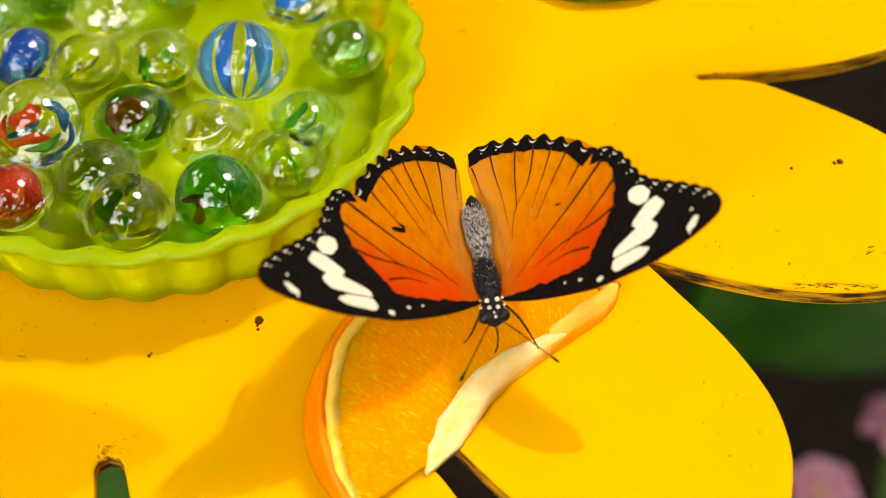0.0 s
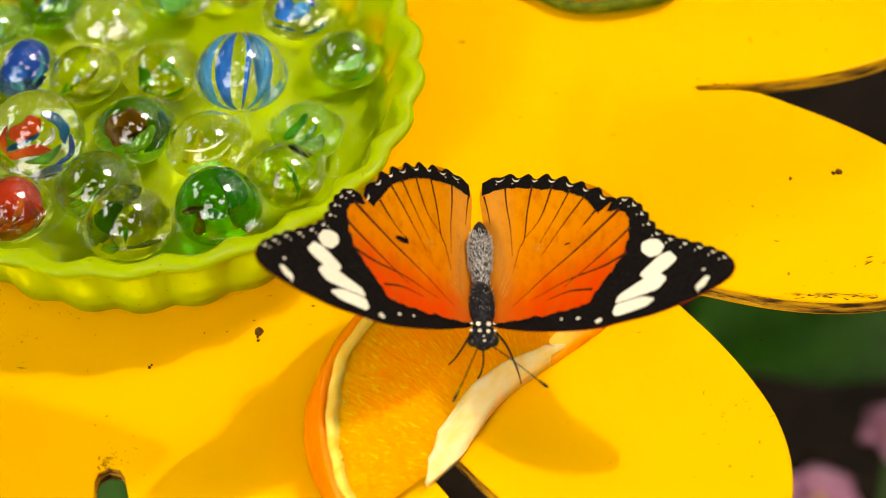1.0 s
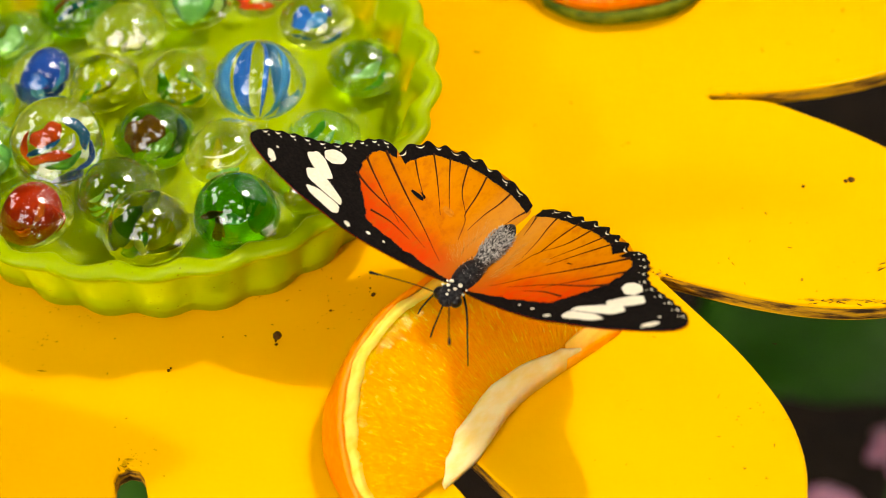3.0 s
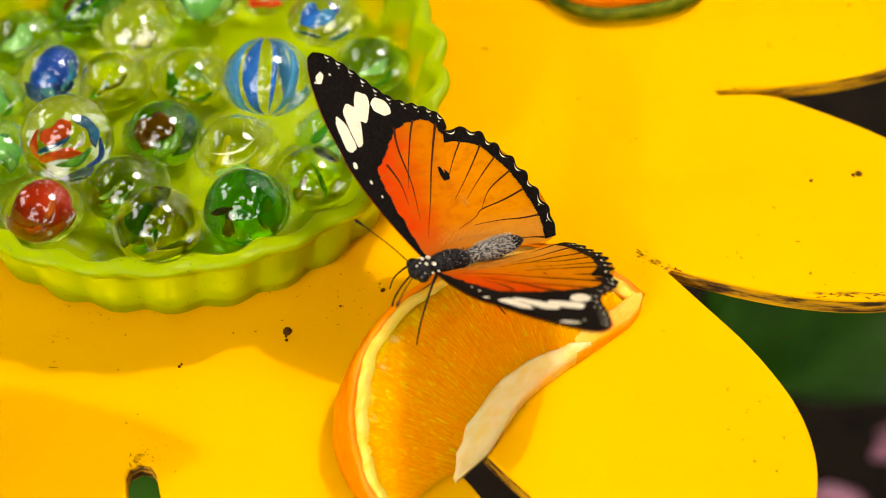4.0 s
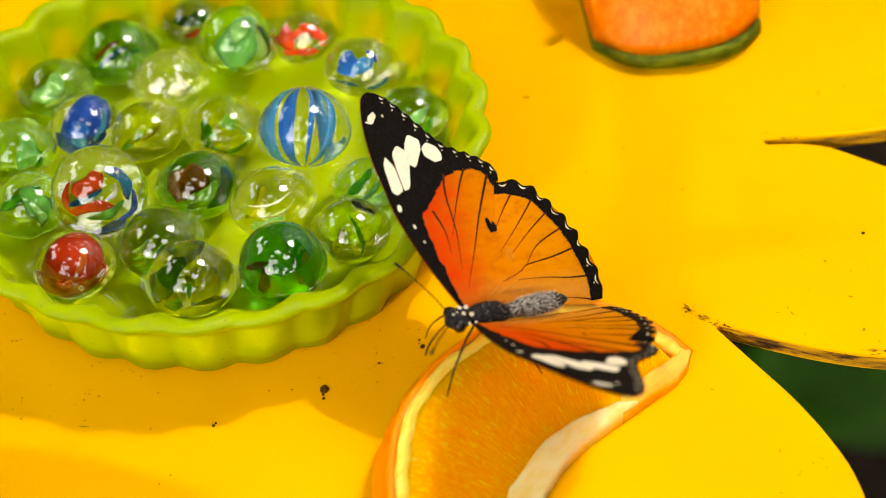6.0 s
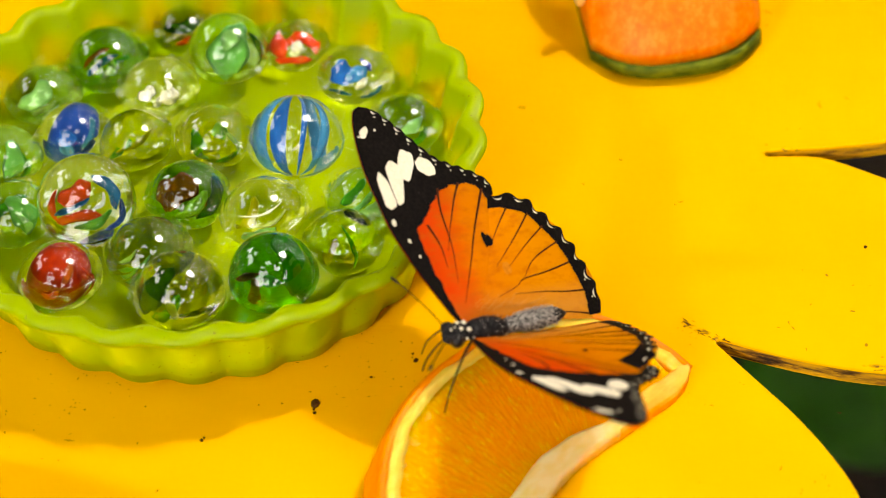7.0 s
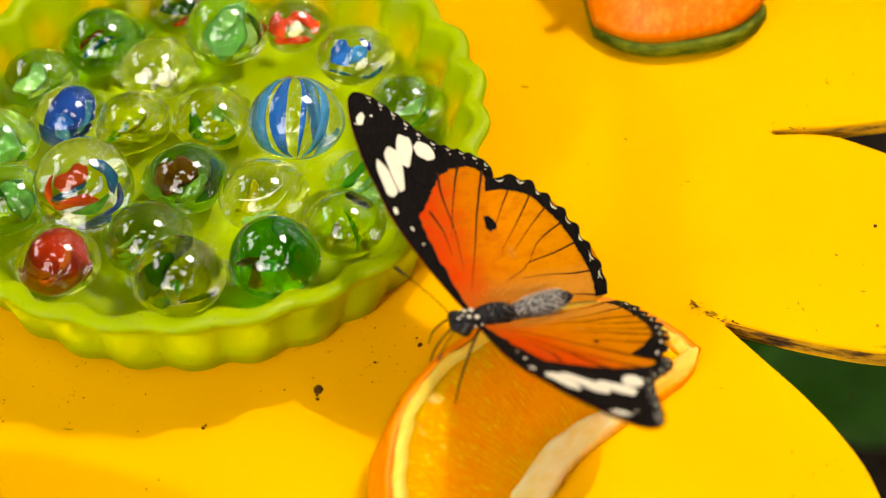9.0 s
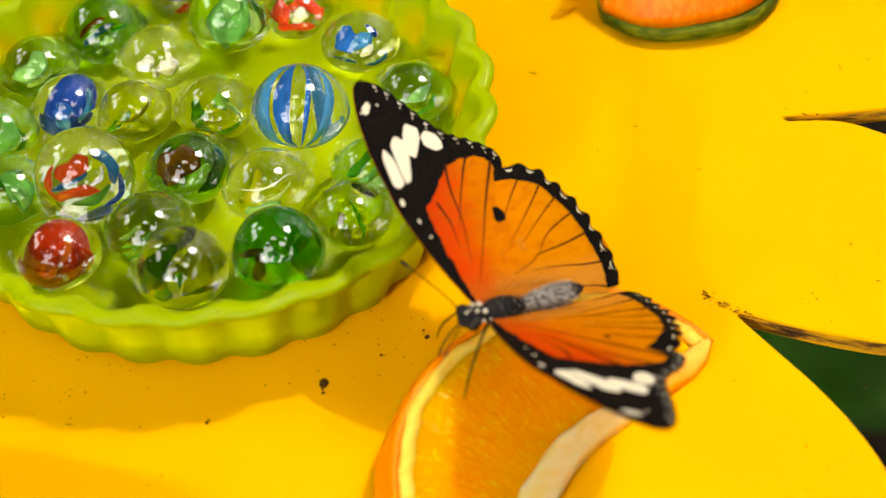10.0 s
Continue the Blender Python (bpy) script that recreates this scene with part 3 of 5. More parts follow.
def marbles():
    G = {k: glass("marble_glass_" + k, c, ior, 1.0) for k, c, ior in (
        ("clear", (0.97, 0.99, 0.98), 1.50), ("water", (0.95, 0.98, 0.70), 1.36), ("pale", (0.93, 0.96, 0.36), 1.36), ("olive", (0.62, 0.74, 0.06), 1.38), ("straw", (0.74, 0.77, 0.06), 1.36),
        ("green", (0.07, 0.50, 0.03), 1.42), ("deep", (0.28, 0.68, 0.06), 1.38), ("mint", (0.60, 0.90, 0.28), 1.36), ("moss", (0.50, 0.62, 0.10), 1.36))}
    P = {k: core_paint("marble_core_" + k, c) for k, c in dict(red=(0.36, 0.016, 0.004), rust=(0.42, 0.075, 0.010), orange=(0.80, 0.075, 0.004), scarlet=(0.80, 0.05, 0.012), blue=(0.003, 0.13, 0.62), navy=(0.001, 0.045, 0.36), teal=(0.01, 0.14, 0.28), sky=(0.035, 0.26, 0.66), white=(0.86, 0.87, 0.82), mint=(0.22, 0.56, 0.24),
                                                                ice=(0.45, 0.75, 0.50), leaf=(0.06, 0.36, 0.03), dark=(0.02, 0.11, 0.006), cream=(0.50, 0.62, 0.22), yellow=(0.36, 0.38, 0.01)).items()}
    # place and radius in millimetres, glass, words, pieces: colour, middle (right, up), half length, half width, turn, bow, depth
    rows = [
        (-80.2, 6.0, 10.8, 7.2, "pale", "red marble in a clear skin", [("core", "red", 0.62, 0.55, 0.80, 22), ("scarlet", -0.18, -0.42, 0.28, 0.12, 80, 0.05, -0.55), ("red", 0.72, -0.15, 0.55, 0.07, -10, 0.16, -0.1), ("rust", 0.30, 0.25, 0.50, 0.10, 20, 0.05, -0.5)]),
        (-58.0, 0.2, 11.9, 7.8, "straw", "olive green glass marble with a dark green swirl", [("dark", -0.42, 0.05, 0.62, 0.24, 28, -0.10, 0.1), ("leaf", -0.30, -0.35, 0.50, 0.14, 50, 0.10, -0.2), ("cream", -0.10, -0.38, 0.26, 0.10, -25, 0.0, -0.3), ("dark", 0.42, -0.42, 0.50, 0.06, 82, 0.0, 0.1)]),
        (-41.4, 2.9, 13.2, 7.8, "green", "deep green marble with a mint fleck and a rust patch", [("mint", -0.02, -0.14, 0.16, 0.24, 15, 0.05, -0.55), ("rust", -0.62, -0.02, 0.10, 0.34, -8, 0.0, -0.3), ("rust", -0.42, -0.42, 0.40, 0.13, 12, 0.05, -0.2), ("leaf", 0.35, 0.1, 0.75, 0.30, -18, 0.1, 0.35)]),
        (-29.1, 12.4, 10.5, 7.0, "straw", "yellowish olive glass marble", [("leaf", 0.10, -0.10, 0.62, 0.05, -8, 0.12, 0.2), ("yellow", -0.30, -0.20, 0.45, 0.10, 20, 0.0, 0.0)]),
        (-64.7, 11.3, 10.3, 7.7, "olive", "olive green marble with pale green ribs", [("mint", -0.40, -0.35, 0.42, 0.07, 62, 0.10, -0.3), ("mint", -0.30, -0.12, 0.48, 0.05, 70, 0.12, -0.3), ("ice", -0.46, 0.08, 0.30, 0.05, 66, 0.10, -0.3), ("leaf", -0.10, -0.50, 0.45, 0.12, 60, 0.10, 0.0)]),
        (-76.2, 20.1, 17.0, 8.8, "clear", "large clear marble with orange, blue and green swirls", [("orange", -0.12, 0.18, 0.40, 0.20, 62, 0.05, -0.40), ("orange", -0.50, -0.10, 0.34, 0.08, -6, -0.10, -0.25), ("orange", -0.08, -0.42, 0.52, 0.11, 74, -0.12, -0.30), ("teal", -0.20, -0.12, 0.40, 0.06, 66, 0.0, -0.2), ("teal", 0.46, 0.15, 0.42, 0.14, -30, 0.10, -0.1), ("navy", 0.62, -0.30, 0.36, 0.10, 34, 0.10, 0.0), ("leaf", 0.18, -0.35, 0.40, 0.09, 70, 0.05, 0.0), ("white", 0.36, -0.02, 0.22, 0.05, 40, 0.05, -0.3), ("yellow", -0.78, 0.10, 0.30, 0.05, -12, -0.08, 0.1)]),
        (-58.6, 25.9, 11.0, 7.6, "deep", "dark green marble with a rust red and cream core", [("rust", -0.20, 0.24, 0.56, 0.38, 66, 0.0, -0.2), ("cream", 0.18, -0.16, 0.58, 0.18, 48, 0.05, -0.35), ("rust", -0.40, -0.05, 0.30, 0.14, 10, 0.0, -0.3), ("dark", 0.45, 0.05, 0.60, 0.20, 30, 0.15, 0.2)]),
        (-44.0, 20.8, 10.5, 7.8, "pale", "pale yellow green glass marble with white threads", [("white", -0.05, 0.22, 0.55, 0.025, 80, 0.15, -0.3), ("cream", 0.15, 0.0, 0.50, 0.04, 72, 0.15, -0.3), ("mint", -0.10, -0.42, 0.40, 0.14, 70, 0.0, 0.0), ("yellow", -0.35, 0.10, 0.40, 0.12, 30, 0.1, 0.3)]),
        (-25.5, 24.0, 10.5, 6.8, "mint", "mint green cat's eye marble", [("ice", 0.18, -0.22, 0.42, 0.22, 55, 0.10, -0.2), ("leaf", -0.28, 0.30, 0.50, 0.12, 48, 0.08, 0.0), ("mint", -0.05, 0.05, 0.55, 0.08, 52, 0.10, -0.3)]),
        (-38.7, 40.0, 12.6, 8.8, "water", "large clear marble with bright blue stripes", [("band", "sky", -150, 0.28, 0.10), ("band", "blue", -112, 0.22, 0.10), ("band", "blue", -74, 0.07, 0.12), ("band", "sky", -40, 0.13, 0.16), ("band", "teal", 20, 0.12, 0.1), ("band", "sky", 75, 0.10, 0.1), ("band", "blue", 140, 0.12, 0.1), ("white", 0.06, 0.05, 0.35, 0.05, 20, 0.1, 0.0)]),
        (-54.6, 42.8, 10.4, 7.4, "straw", "clear yellowish marble with green leaf shapes", [("leaf", -0.45, -0.05, 0.42, 0.17, -6, 0.06, -0.2), ("mint", 0.18, 0.28, 0.22, 0.20, 70, 0.0, -0.3), ("ice", 0.52, -0.10, 0.45, 0.06, -28, 0.06, -0.2), ("leaf", 0.30, -0.52, 0.36, 0.10, 60, 0.0, 0.0), ("mint", -0.30, -0.40, 0.25, 0.08, -50, 0.0, -0.2)]),
        (-70.2, 43.4, 9.9, 7.1, "straw", "yellowish glass marble with a faint swirl", [("yellow", 0.05, 0.10, 0.60, 0.06, 58, 0.08, -0.2), ("leaf", -0.35, -0.15, 0.40, 0.08, 40, 0.05, 0.2)]),
        (-82.3, 45.1, 11.0, 7.0, "water", "clear marble with a deep blue core", [("core", "navy", 0.50, 0.50, 0.94, 24), ("sky", -0.08, -0.46, 0.20, 0.22, 70, -0.05, -0.40), ("blue", -0.10, -0.05, 0.24, 0.26, 30, 0.0, -0.40), ("teal", 0.44, 0.12, 0.55, 0.10, 20, 0.05, -0.1)]),
        # the white pieces hold sky glints as solid colour inside the ball
        (-66.9, 58.1, 10.5, 7.6, "water", "pale marble with white sky glints set in as pieces", [("white", -0.24, -0.02, 0.26, 0.16, 50, 0.0, -0.3), ("white", 0.34, -0.12, 0.30, 0.22, 60, 0.0, -0.3), ("white", 0.05, -0.28, 0.18, 0.10, 20, 0.0, -0.3), ("white", 0.30, 0.20, 0.16, 0.07, -10, 0.0, -0.2)]),
        (-78.1, 67.2, 11.2, 8.0, "deep", "green marble with a blue, white and rust ribbon", [("blue", -0.02, -0.10, 0.55, 0.08, 52, -0.10, -0.45), ("rust", -0.16, 0.12, 0.42, 0.07, 50, -0.10, -0.4), ("white", 0.14, -0.14, 0.22, 0.12, 40, 0.05, -0.35), ("leaf", 0.45, 0.05, 0.35, 0.06, 66, -0.05, -0.3)]),
        (-63.2, 77.6, 10.0, 6.3, "moss", "dark green marble with a red core", [("scarlet", 0.15, -0.35, 0.40, 0.18, 70, 0.0, -0.3), ("dark", -0.1, 0.30, 0.55, 0.22, 80, 0.1, 0.2)]),
        (-53.3, 66.6, 14.2, 7.8, "mint", "pale green marble with one broad mint leaf", [("mint", 0.20, -0.10, 0.80, 0.44, 8, -0.16, -0.10), ("ice", 0.14, 0.25, 0.34, 0.20, 20, 0.0, -0.40), ("dark", 0.72, -0.05, 0.50, 0.10, -14, 0.10, 0.1)]),
        (-40.1, 71.0, 10.0, 6.6, "water", "clear marble with scarlet and white swirls", [("scarlet", -0.46, 0.20, 0.55, 0.28, -20, -0.08, -0.2), ("white", 0.05, 0.0, 0.30, 0.20, 30, 0.05, -0.35), ("scarlet", 0.46, 0.10, 0.52, 0.20, -40, 0.10, -0.2), ("scarlet", -0.05, -0.52, 0.65, 0.17, 84, -0.12, -0.2), ("orange", 0.0, 0.35, 0.30, 0.14, 60, 0.0, 0.2)]),
        (-27.6, 60.1, 10.5, 7.1, "water", "greenish marble with a broken blue and white core", [("blue", -0.36, 0.20, 0.40, 0.32, -20, 0.0, -0.2), ("sky", 0.06, 0.14, 0.34, 0.20, 60, 0.0, -0.25), ("white", 0.18, -0.16, 0.24, 0.12, 40, 0.0, -0.35), ("teal", 0.45, -0.45, 0.36, 0.10, 60, 0.06, -0.1), ("navy", 0.30, 0.40, 0.22, 0.08, -40, 0.0, 0.0), ("teal", -0.40, -0.42, 0.34, 0.06, -70, 0.06, 0.0)]),
        (-89.8, 57.4, 10.3, 7.3, "mint", "mint green marble with a milky core", [("ice", -0.20, 0.15, 0.50, 0.26, 50, 0.1, 0.0), ("cream", 0.10, -0.30, 0.36, 0.12, 60, 0.0, -0.2)]),
        (-90.8, 23.2, 10.1, 7.4, "mint", "mint green cat's eye marble with a broad leaf", [("mint", 0.20, 0.05, 0.60, 0.30, -25, 0.1, -0.2), ("ice", 0.30, -0.20, 0.42, 0.10, -20, 0.1, -0.35), ("leaf", -0.20, 0.30, 0.55, 0.12, 60, 0.0, 0.2)]),
        (-95.4, 39.0, 10.4, 7.4, "mint", "green cat's eye marble", [("mint", 0.25, 0.0, 0.60, 0.26, 10, 0.1, -0.2), ("leaf", 0.45, -0.20, 0.50, 0.10, 0, 0.1, 0.1)]),
        (-17.6, 44.8, 10.5, 6.9, "mint", "pale green cat's eye marble", [("ice", 0.05, 0.05, 0.50, 0.16, 65, 0.1, -0.2), ("leaf", 0.25, -0.30, 0.45, 0.10, 45, 0.1, 0.1)]),
    ]
    for x, y, z, r, g, words, pieces in rows:
        m = thing("marble", words, "marble", (x / 1000, y / 1000, z / 1000), "marbles in the bowl")
        m.rotation_euler.x = radians(-56 if pieces[0][0] == "band" else -45)
        r *= 0.00103
        bm = bmesh.new()
        bmesh.ops.create_icosphere(bm, subdivisions=5, radius=r)
        skin = part("glass_ball", bm, G[g], m)
        skin.visible_shadow = g not in ("pale", "water")
        for piece in pieces:
            bm = bmesh.new()
            if piece[0] == "core":
                ball(bm, (-0.05 * r, 0, 0), r * 0.92, 24, 16, piece[2:5])
                bmesh.ops.rotate(bm, verts=bm.verts[:], matrix=Matrix.Rotation(radians(piece[5]), 3, "Y"))
                part("core", bm, P[piece[1]], m)
            elif piece[0] == "band":
                band(bm, r * 0.86, radians(piece[2]), piece[3], piece[4], -0.985, 0.985)
                part("stripe", bm, P[piece[1]], m)
            else:
                blade(bm, r * 0.86, *piece[1:])
                part("swirl", bm, P[piece[0]], m)
    return [(x / 1000, y / 1000, z / 1000, r / 1000) for x, y, z, r, *_ in rows]


WATER_Z = 0.0134


def water(balls):
    m = glass("water", (0.96, 0.98, 0.45), 1.33, 0.0)
    n = noise_tex(m, coords(m), 150, 1, 0.4, 0.8)
    bump(m, n.outputs[0], 0.22, 0.0012)
    bm = bmesh.new()
    step, half = 0.0006, 0.0504
    k = int(2 * half / step)
    cut = []
    for x, y, z, r in balls:
        d = WATER_Z - z
        cut.append((x - BOWL[0], y - BOWL[1], math.sqrt(max(0, r * r - d * d))))
    grid = {}

    def spot(i, j):
        if (i, j) not in grid:
            x, y = -half + i * step, -half + j * step
            a, rad = math.atan2(y, x), math.hypot(x, y)
            lim = 0.0483 + 1.6 * 0.0018 * lobe(a)
            if rad > lim:
                x, y, rad = x * lim / rad, y * lim / rad, lim
            near = min(abs(math.hypot(x - cx, y - cy) - cr) for cx, cy, cr in cut if cr > 0.001)
            grid[i, j] = bm.verts.new((x, y, 0.0013 * math.exp(-near / 0.0012) + 0.0004 * math.exp((rad - lim) / 0.0008)))
        return grid[i, j]

    for i in range(k):
        for j in range(k):
            x, y = -half + (i + 0.5) * step, -half + (j + 0.5) * step
            if math.hypot(x, y) > 0.0490 or any((x - cx) ** 2 + (y - cy) ** 2 < (cr - 0.0002) ** 2 for cx, cy, cr in cut if cr > 0.001):
                continue
            bm.faces.new((spot(i, j), spot(i + 1, j), spot(i + 1, j + 1), spot(i, j + 1)))
    ob = new("water", mesh_of("water", bm, m))
    ob.location = (*BOWL, WATER_Z)
    ob.visible_shadow = False
    return tagged(ob, "clear still water filling the lime bowl between the marbles", "water", kind="structure")


def bubbles(balls):
    """Small air bubbles on the water, most of them against the marbles."""
    rng = random.Random(12)
    bm = bmesh.new()
    for _ in range(260):
        x, y, z, r = rng.choice(balls)
        a, s = rng.uniform(0, math.tau), rng.uniform(0.00022, 0.0006)
        d = WATER_Z - z
        if r * r <= d * d:
            continue
        k = math.sqrt(r * r - d * d) + s * rng.uniform(0.6, 2.5)
        p = Vector((x + k * math.cos(a), y + k * math.sin(a), WATER_Z + 0.0002))
        if math.hypot(p.x - BOWL[0], p.y - BOWL[1]) < 0.0460 and all((p - Vector(q[:3])).length > q[3] for q in balls):
            ball(bm, p, s, 12, 8)
    m = material("bubble_film", (1.0, 1.0, 0.95), 0.0, Transmission_Weight=1.0, IOR=1.05, Coat_Weight=1.0, Coat_IOR=2.2, Coat_Roughness=0.14)
    ob = new("air_bubbles", mesh_of("air_bubbles", bm, m))
    ob.visible_shadow = False
    return tagged(ob, "tiny clear air bubbles floating on the water", "bubbles", kind="stuff")


# ---- fruit ----
ORANGE_R, ORANGE_OPEN = 0.0340, radians(30)


def orange_slice():
    o = thing("orange_wedge", "juicy orange wedge with white pith on the yellow board", "orange slice", (0.0100, -0.0402, 0.0014))
    o.rotation_euler.z = radians(43.2)

    def lune(bm, ra, rb, lo, hi, n=48, m=8, wob=0.0, belly=0.0, end=0.01, thin=0.0):
        """A shell of the wedge between the radii ra and rb and the angles lo and hi over the board."""
        rings = []
        for i in range(n + 1):
            a = math.pi * (end + (0.99 - end) * i / n)
            ring = []
            for rr, span in ((ra, [lo + (hi - lo) * k / m for k in range(m + 1)]), (ra - (ra - rb) * math.sin(a) ** thin, [hi - (hi - lo) * k / m for k in range(m + 1)])):
                for p in span:
                    q = rr * (oval(a) + wob * (noise.noise(Vector((a * 3, p * 4, rr * 90))) + 0.5 * noise.noise(Vector((a * 11, p * 4, rr * 200)))) + belly * math.sin(a) * max(0.0, 1 - p / hi))
                    ring.append((q * math.cos(a), q * math.sin(a) * math.cos(p), q * math.sin(a) * math.sin(p)))
            rings.append(ring)
        lathe(bm, rings, 2 * m + 2)
        bmesh.ops.recalc_face_normals(bm, faces=bm.faces[:])

    R, T = ORANGE_R, ORANGE_OPEN

    def oval(a):
        """The cut face is a little flatter than a half circle."""
        return 1.015 - 0.10 * math.sin(a) ** 4

    def bow(x):
        """The thin edge of the wedge curves inwards."""
        return float(np.interp(x, (-0.034, -0.017, -0.011, -0.0057, 0.0, 0.0055, 0.013, 0.021, 0.028, 0.0315, 0.0335, 0.035), (0.0, 0.0, 0.0003, 0.0021, 0.0040, 0.0046, 0.0042, 0.0034, 0.0028, 0.0034, 0.0046, 0.0066)))

    bm = bmesh.new()
    lune(bm, R, R - 0.0012, 0.0, T, wob=0.012, belly=0.07, end=0.040)
    part("peel", bm, PEEL, o, "bright orange pitted peel")
    bm = bmesh.new()
    lune(bm, R - 0.0012, R - 0.0034, 0.002, T + 0.004, n=110, wob=0.030, end=0.041, thin=0.2)
    part("pith", bm, RING, o, "pale yellow pith under the peel")
    # the cut face: a fine grid of juice sacs
    bm = bmesh.new()
    rows, n, k = [], 90, 44
    for i in range(n + 1):
        a = math.pi * (0.02 + 0.96 * i / n)
        row = []
        for j in range(k + 1):
            t = j / k
            r = (R * oval(a) - 0.0008 - 0.0019 * math.sin(a) ** 0.2 - 0.0020 * math.exp(-((a - 0.22) / 0.16) ** 2)) * t
            x, y = r * math.cos(a), r * math.sin(a)
            h = 0.00010 * noise.noise(Vector((a * 26, t * 6, 3))) + 0.00008 * noise.noise(Vector((a * 55, t * 14, 8)))
            h = (h + 0.0006 * math.sin(math.pi * t)) * min(1.0, max(0.0, (y - bow(x)) / 0.011 - 0.35))
            y = max(y, bow(x) + 0.0006)
            row.append(bm.verts.new((x, y * math.cos(T) - h * math.sin(T), y * math.sin(T) + h * math.cos(T))))
        rows.append(row)
    for a, b in zip(rows, rows[1:]):
        for j in range(k):
            bm.faces.new((a[j], a[j + 1], b[j + 1], b[j]))
    low = [bm.verts.new((v.co.x, v.co.y, 0.0002)) for v in [r[-1] for r in rows]]
    for i in range(n):
        bm.faces.new((rows[i][-1], low[i], low[i + 1], rows[i + 1][-1]))
    bmesh.ops.remove_doubles(bm, verts=bm.verts[:], dist=1e-6)
    bmesh.ops.dissolve_degenerate(bm, edges=bm.edges[:], dist=1e-6)
    bm.normal_update()
    for f in bm.faces[:]:
        if f.normal.z < -0.02:
            f.normal_flip()
    part("flesh", bm, FLESH, o, "glistening orange flesh")
    # the white core along the thin edge, and the yellow skin that runs on to the tip
    def edge_strip(name, x0, x1, stops, widths, high, mat, label):
        bm = bmesh.new()
        n, rings = 60, []
        for i in range(n + 1):
            s = i / n
            x = x0 + (x1 - x0) * s
            w = float(np.interp(x, stops, widths)) + 0.0004 * noise.noise(Vector((x * 120, 0, 1))) + 0.00012 * noise.noise(Vector((x * 500, 0, 1)))
            w *= min(1, 0.25 + 9 * s, 0.25 + 9 * (1 - s))
            ring = []
            for q in range(10):
                f = q / 9
                y = bow(x) - 0.0004 + w * f
                z = 0.0003 + max(0, y) * math.sin(T) + high * math.sin(math.pi * min(1, f * 0.85 + 0.12)) + 0.0001 * noise.noise(Vector((x * 300, f * 3, 5)))
                ring.append((x, y * math.cos(T), z))
            ring += [(x, (bow(x) + w * 0.85) * math.cos(T), 0.0001), (x, (bow(x) - 0.0002) * math.cos(T), -0.0010)]
            rings.append(ring)
        lathe(bm, rings, 12)
        bmesh.ops.recalc_face_normals(bm, faces=bm.faces[:])
        part(name, bm, mat, o, label)

    edge_strip("core", -0.0195, 0.0185, (-0.0195, -0.014, -0.0115, -0.0044, 0.0007, 0.0056, 0.0093, 0.014, 0.0185), (0.0026, 0.0042, 0.0060, 0.0054, 0.0047, 0.0040, 0.0034, 0.0024, 0.0022), 0.0004, PITH, "white stringy core")
    edge_strip("membrane", 0.0150, 0.0338, (0.015, 0.019, 0.024, 0.029, 0.0338), (0.0022, 0.0032, 0.0036, 0.0034, 0.0022), 0.00012, TIP_SKIN, "yellow skin at the blunt tip")
    return o


def melon():
    m1 = material("melon_flesh", (0.85, 0.30, 0.06), 0.45, Specular_IOR_Level=0.2, Subsurface_Weight=0.3, Subsurface_Scale=0.003)
    n = noise_tex(m1, coords(m1, (1.2, 0.9, 0.8)), 420, 5, 0.65)
    link(m1, ramp(m1, n.outputs[0], (0.32, (0.84, 0.15, 0.003)), (0.5, (0.86, 0.21, 0.006)), (0.68, (0.88, 0.31, 0.03))), "Base Color")
    bump(m1, n.outputs[0], 0.4, 0.0006)
    m2 = material("melon_rind", (0.10, 0.20, 0.02), 0.6, Specular_IOR_Level=0.15)
    n = noise_tex(m2, coords(m2, (0.5, 1, 1.8)), 330, 5, 0.65)
    link(m2, ramp(m2, n.outputs[0], (0.38, (0.028, 0.06, 0.002)), (0.62, (0.15, 0.18, 0.006))), "Base Color")
    o = thing("melon_piece", "orange melon piece with a green rind on the yellow board", "melon", (0.0395, 0.0695, 0))
    o.rotation_euler.z = radians(5)

    def block(name, prof, mat, inset, label):
        bm = bmesh.new()
        rings = []
        for i in range(17):
            u = -1 + i / 8
            x = u * 0.0180
            edge = 0.0085 * abs(u) ** 3
            sh = 1 - 0.06 * abs(u) ** 4
            rings.append([(x * (1 - 0.10 * z / 0.03) + 0.0002 * noise.noise(Vector((u * 5, y * 300, z * 300))), y + edge * (1 - y / 0.05), z * sh + (0.0020 * u if name == "flesh" else 0.0012 * u) * min(1, z / 0.006)) for y, z in prof])
        lathe(bm, rings, len(prof))
        bmesh.ops.recalc_face_normals(bm, faces=bm.faces[:])
        part(name, bm, mat, o, label)

    block("rind", [(-0.0002, 0.0044), (-0.0008, 0.0032), (-0.0006, 0.0013), (0.001, 0.0002), (0.008, 0.0), (0.045, 0.0), (0.045, 0.002), (0.009, 0.0025), (0.0016, 0.0036)], m2, 0, "mottled green rind")
    block("flesh", [(0.0008, 0.0042), (0.0016, 0.0070), (0.009, 0.014), (0.018, 0.0215), (0.026, 0.0265), (0.034, 0.028), (0.044, 0.026), (0.0455, 0.012), (0.044, 0.0021), (0.009, 0.0026)], m1, 0, "juicy orange melon flesh")
    bm = bmesh.new()
    ball(bm, (-0.0192, 0.017, 0.0125), 0.0022, 14, 10, (0.7, 0.8, 1.8))
    part("seed", bm, scales("melon_seed", (0.75, 0.5, 0.12), (0.85, 0.6, 0.2), 0.4), o, "pale yellow melon seed")
    return o


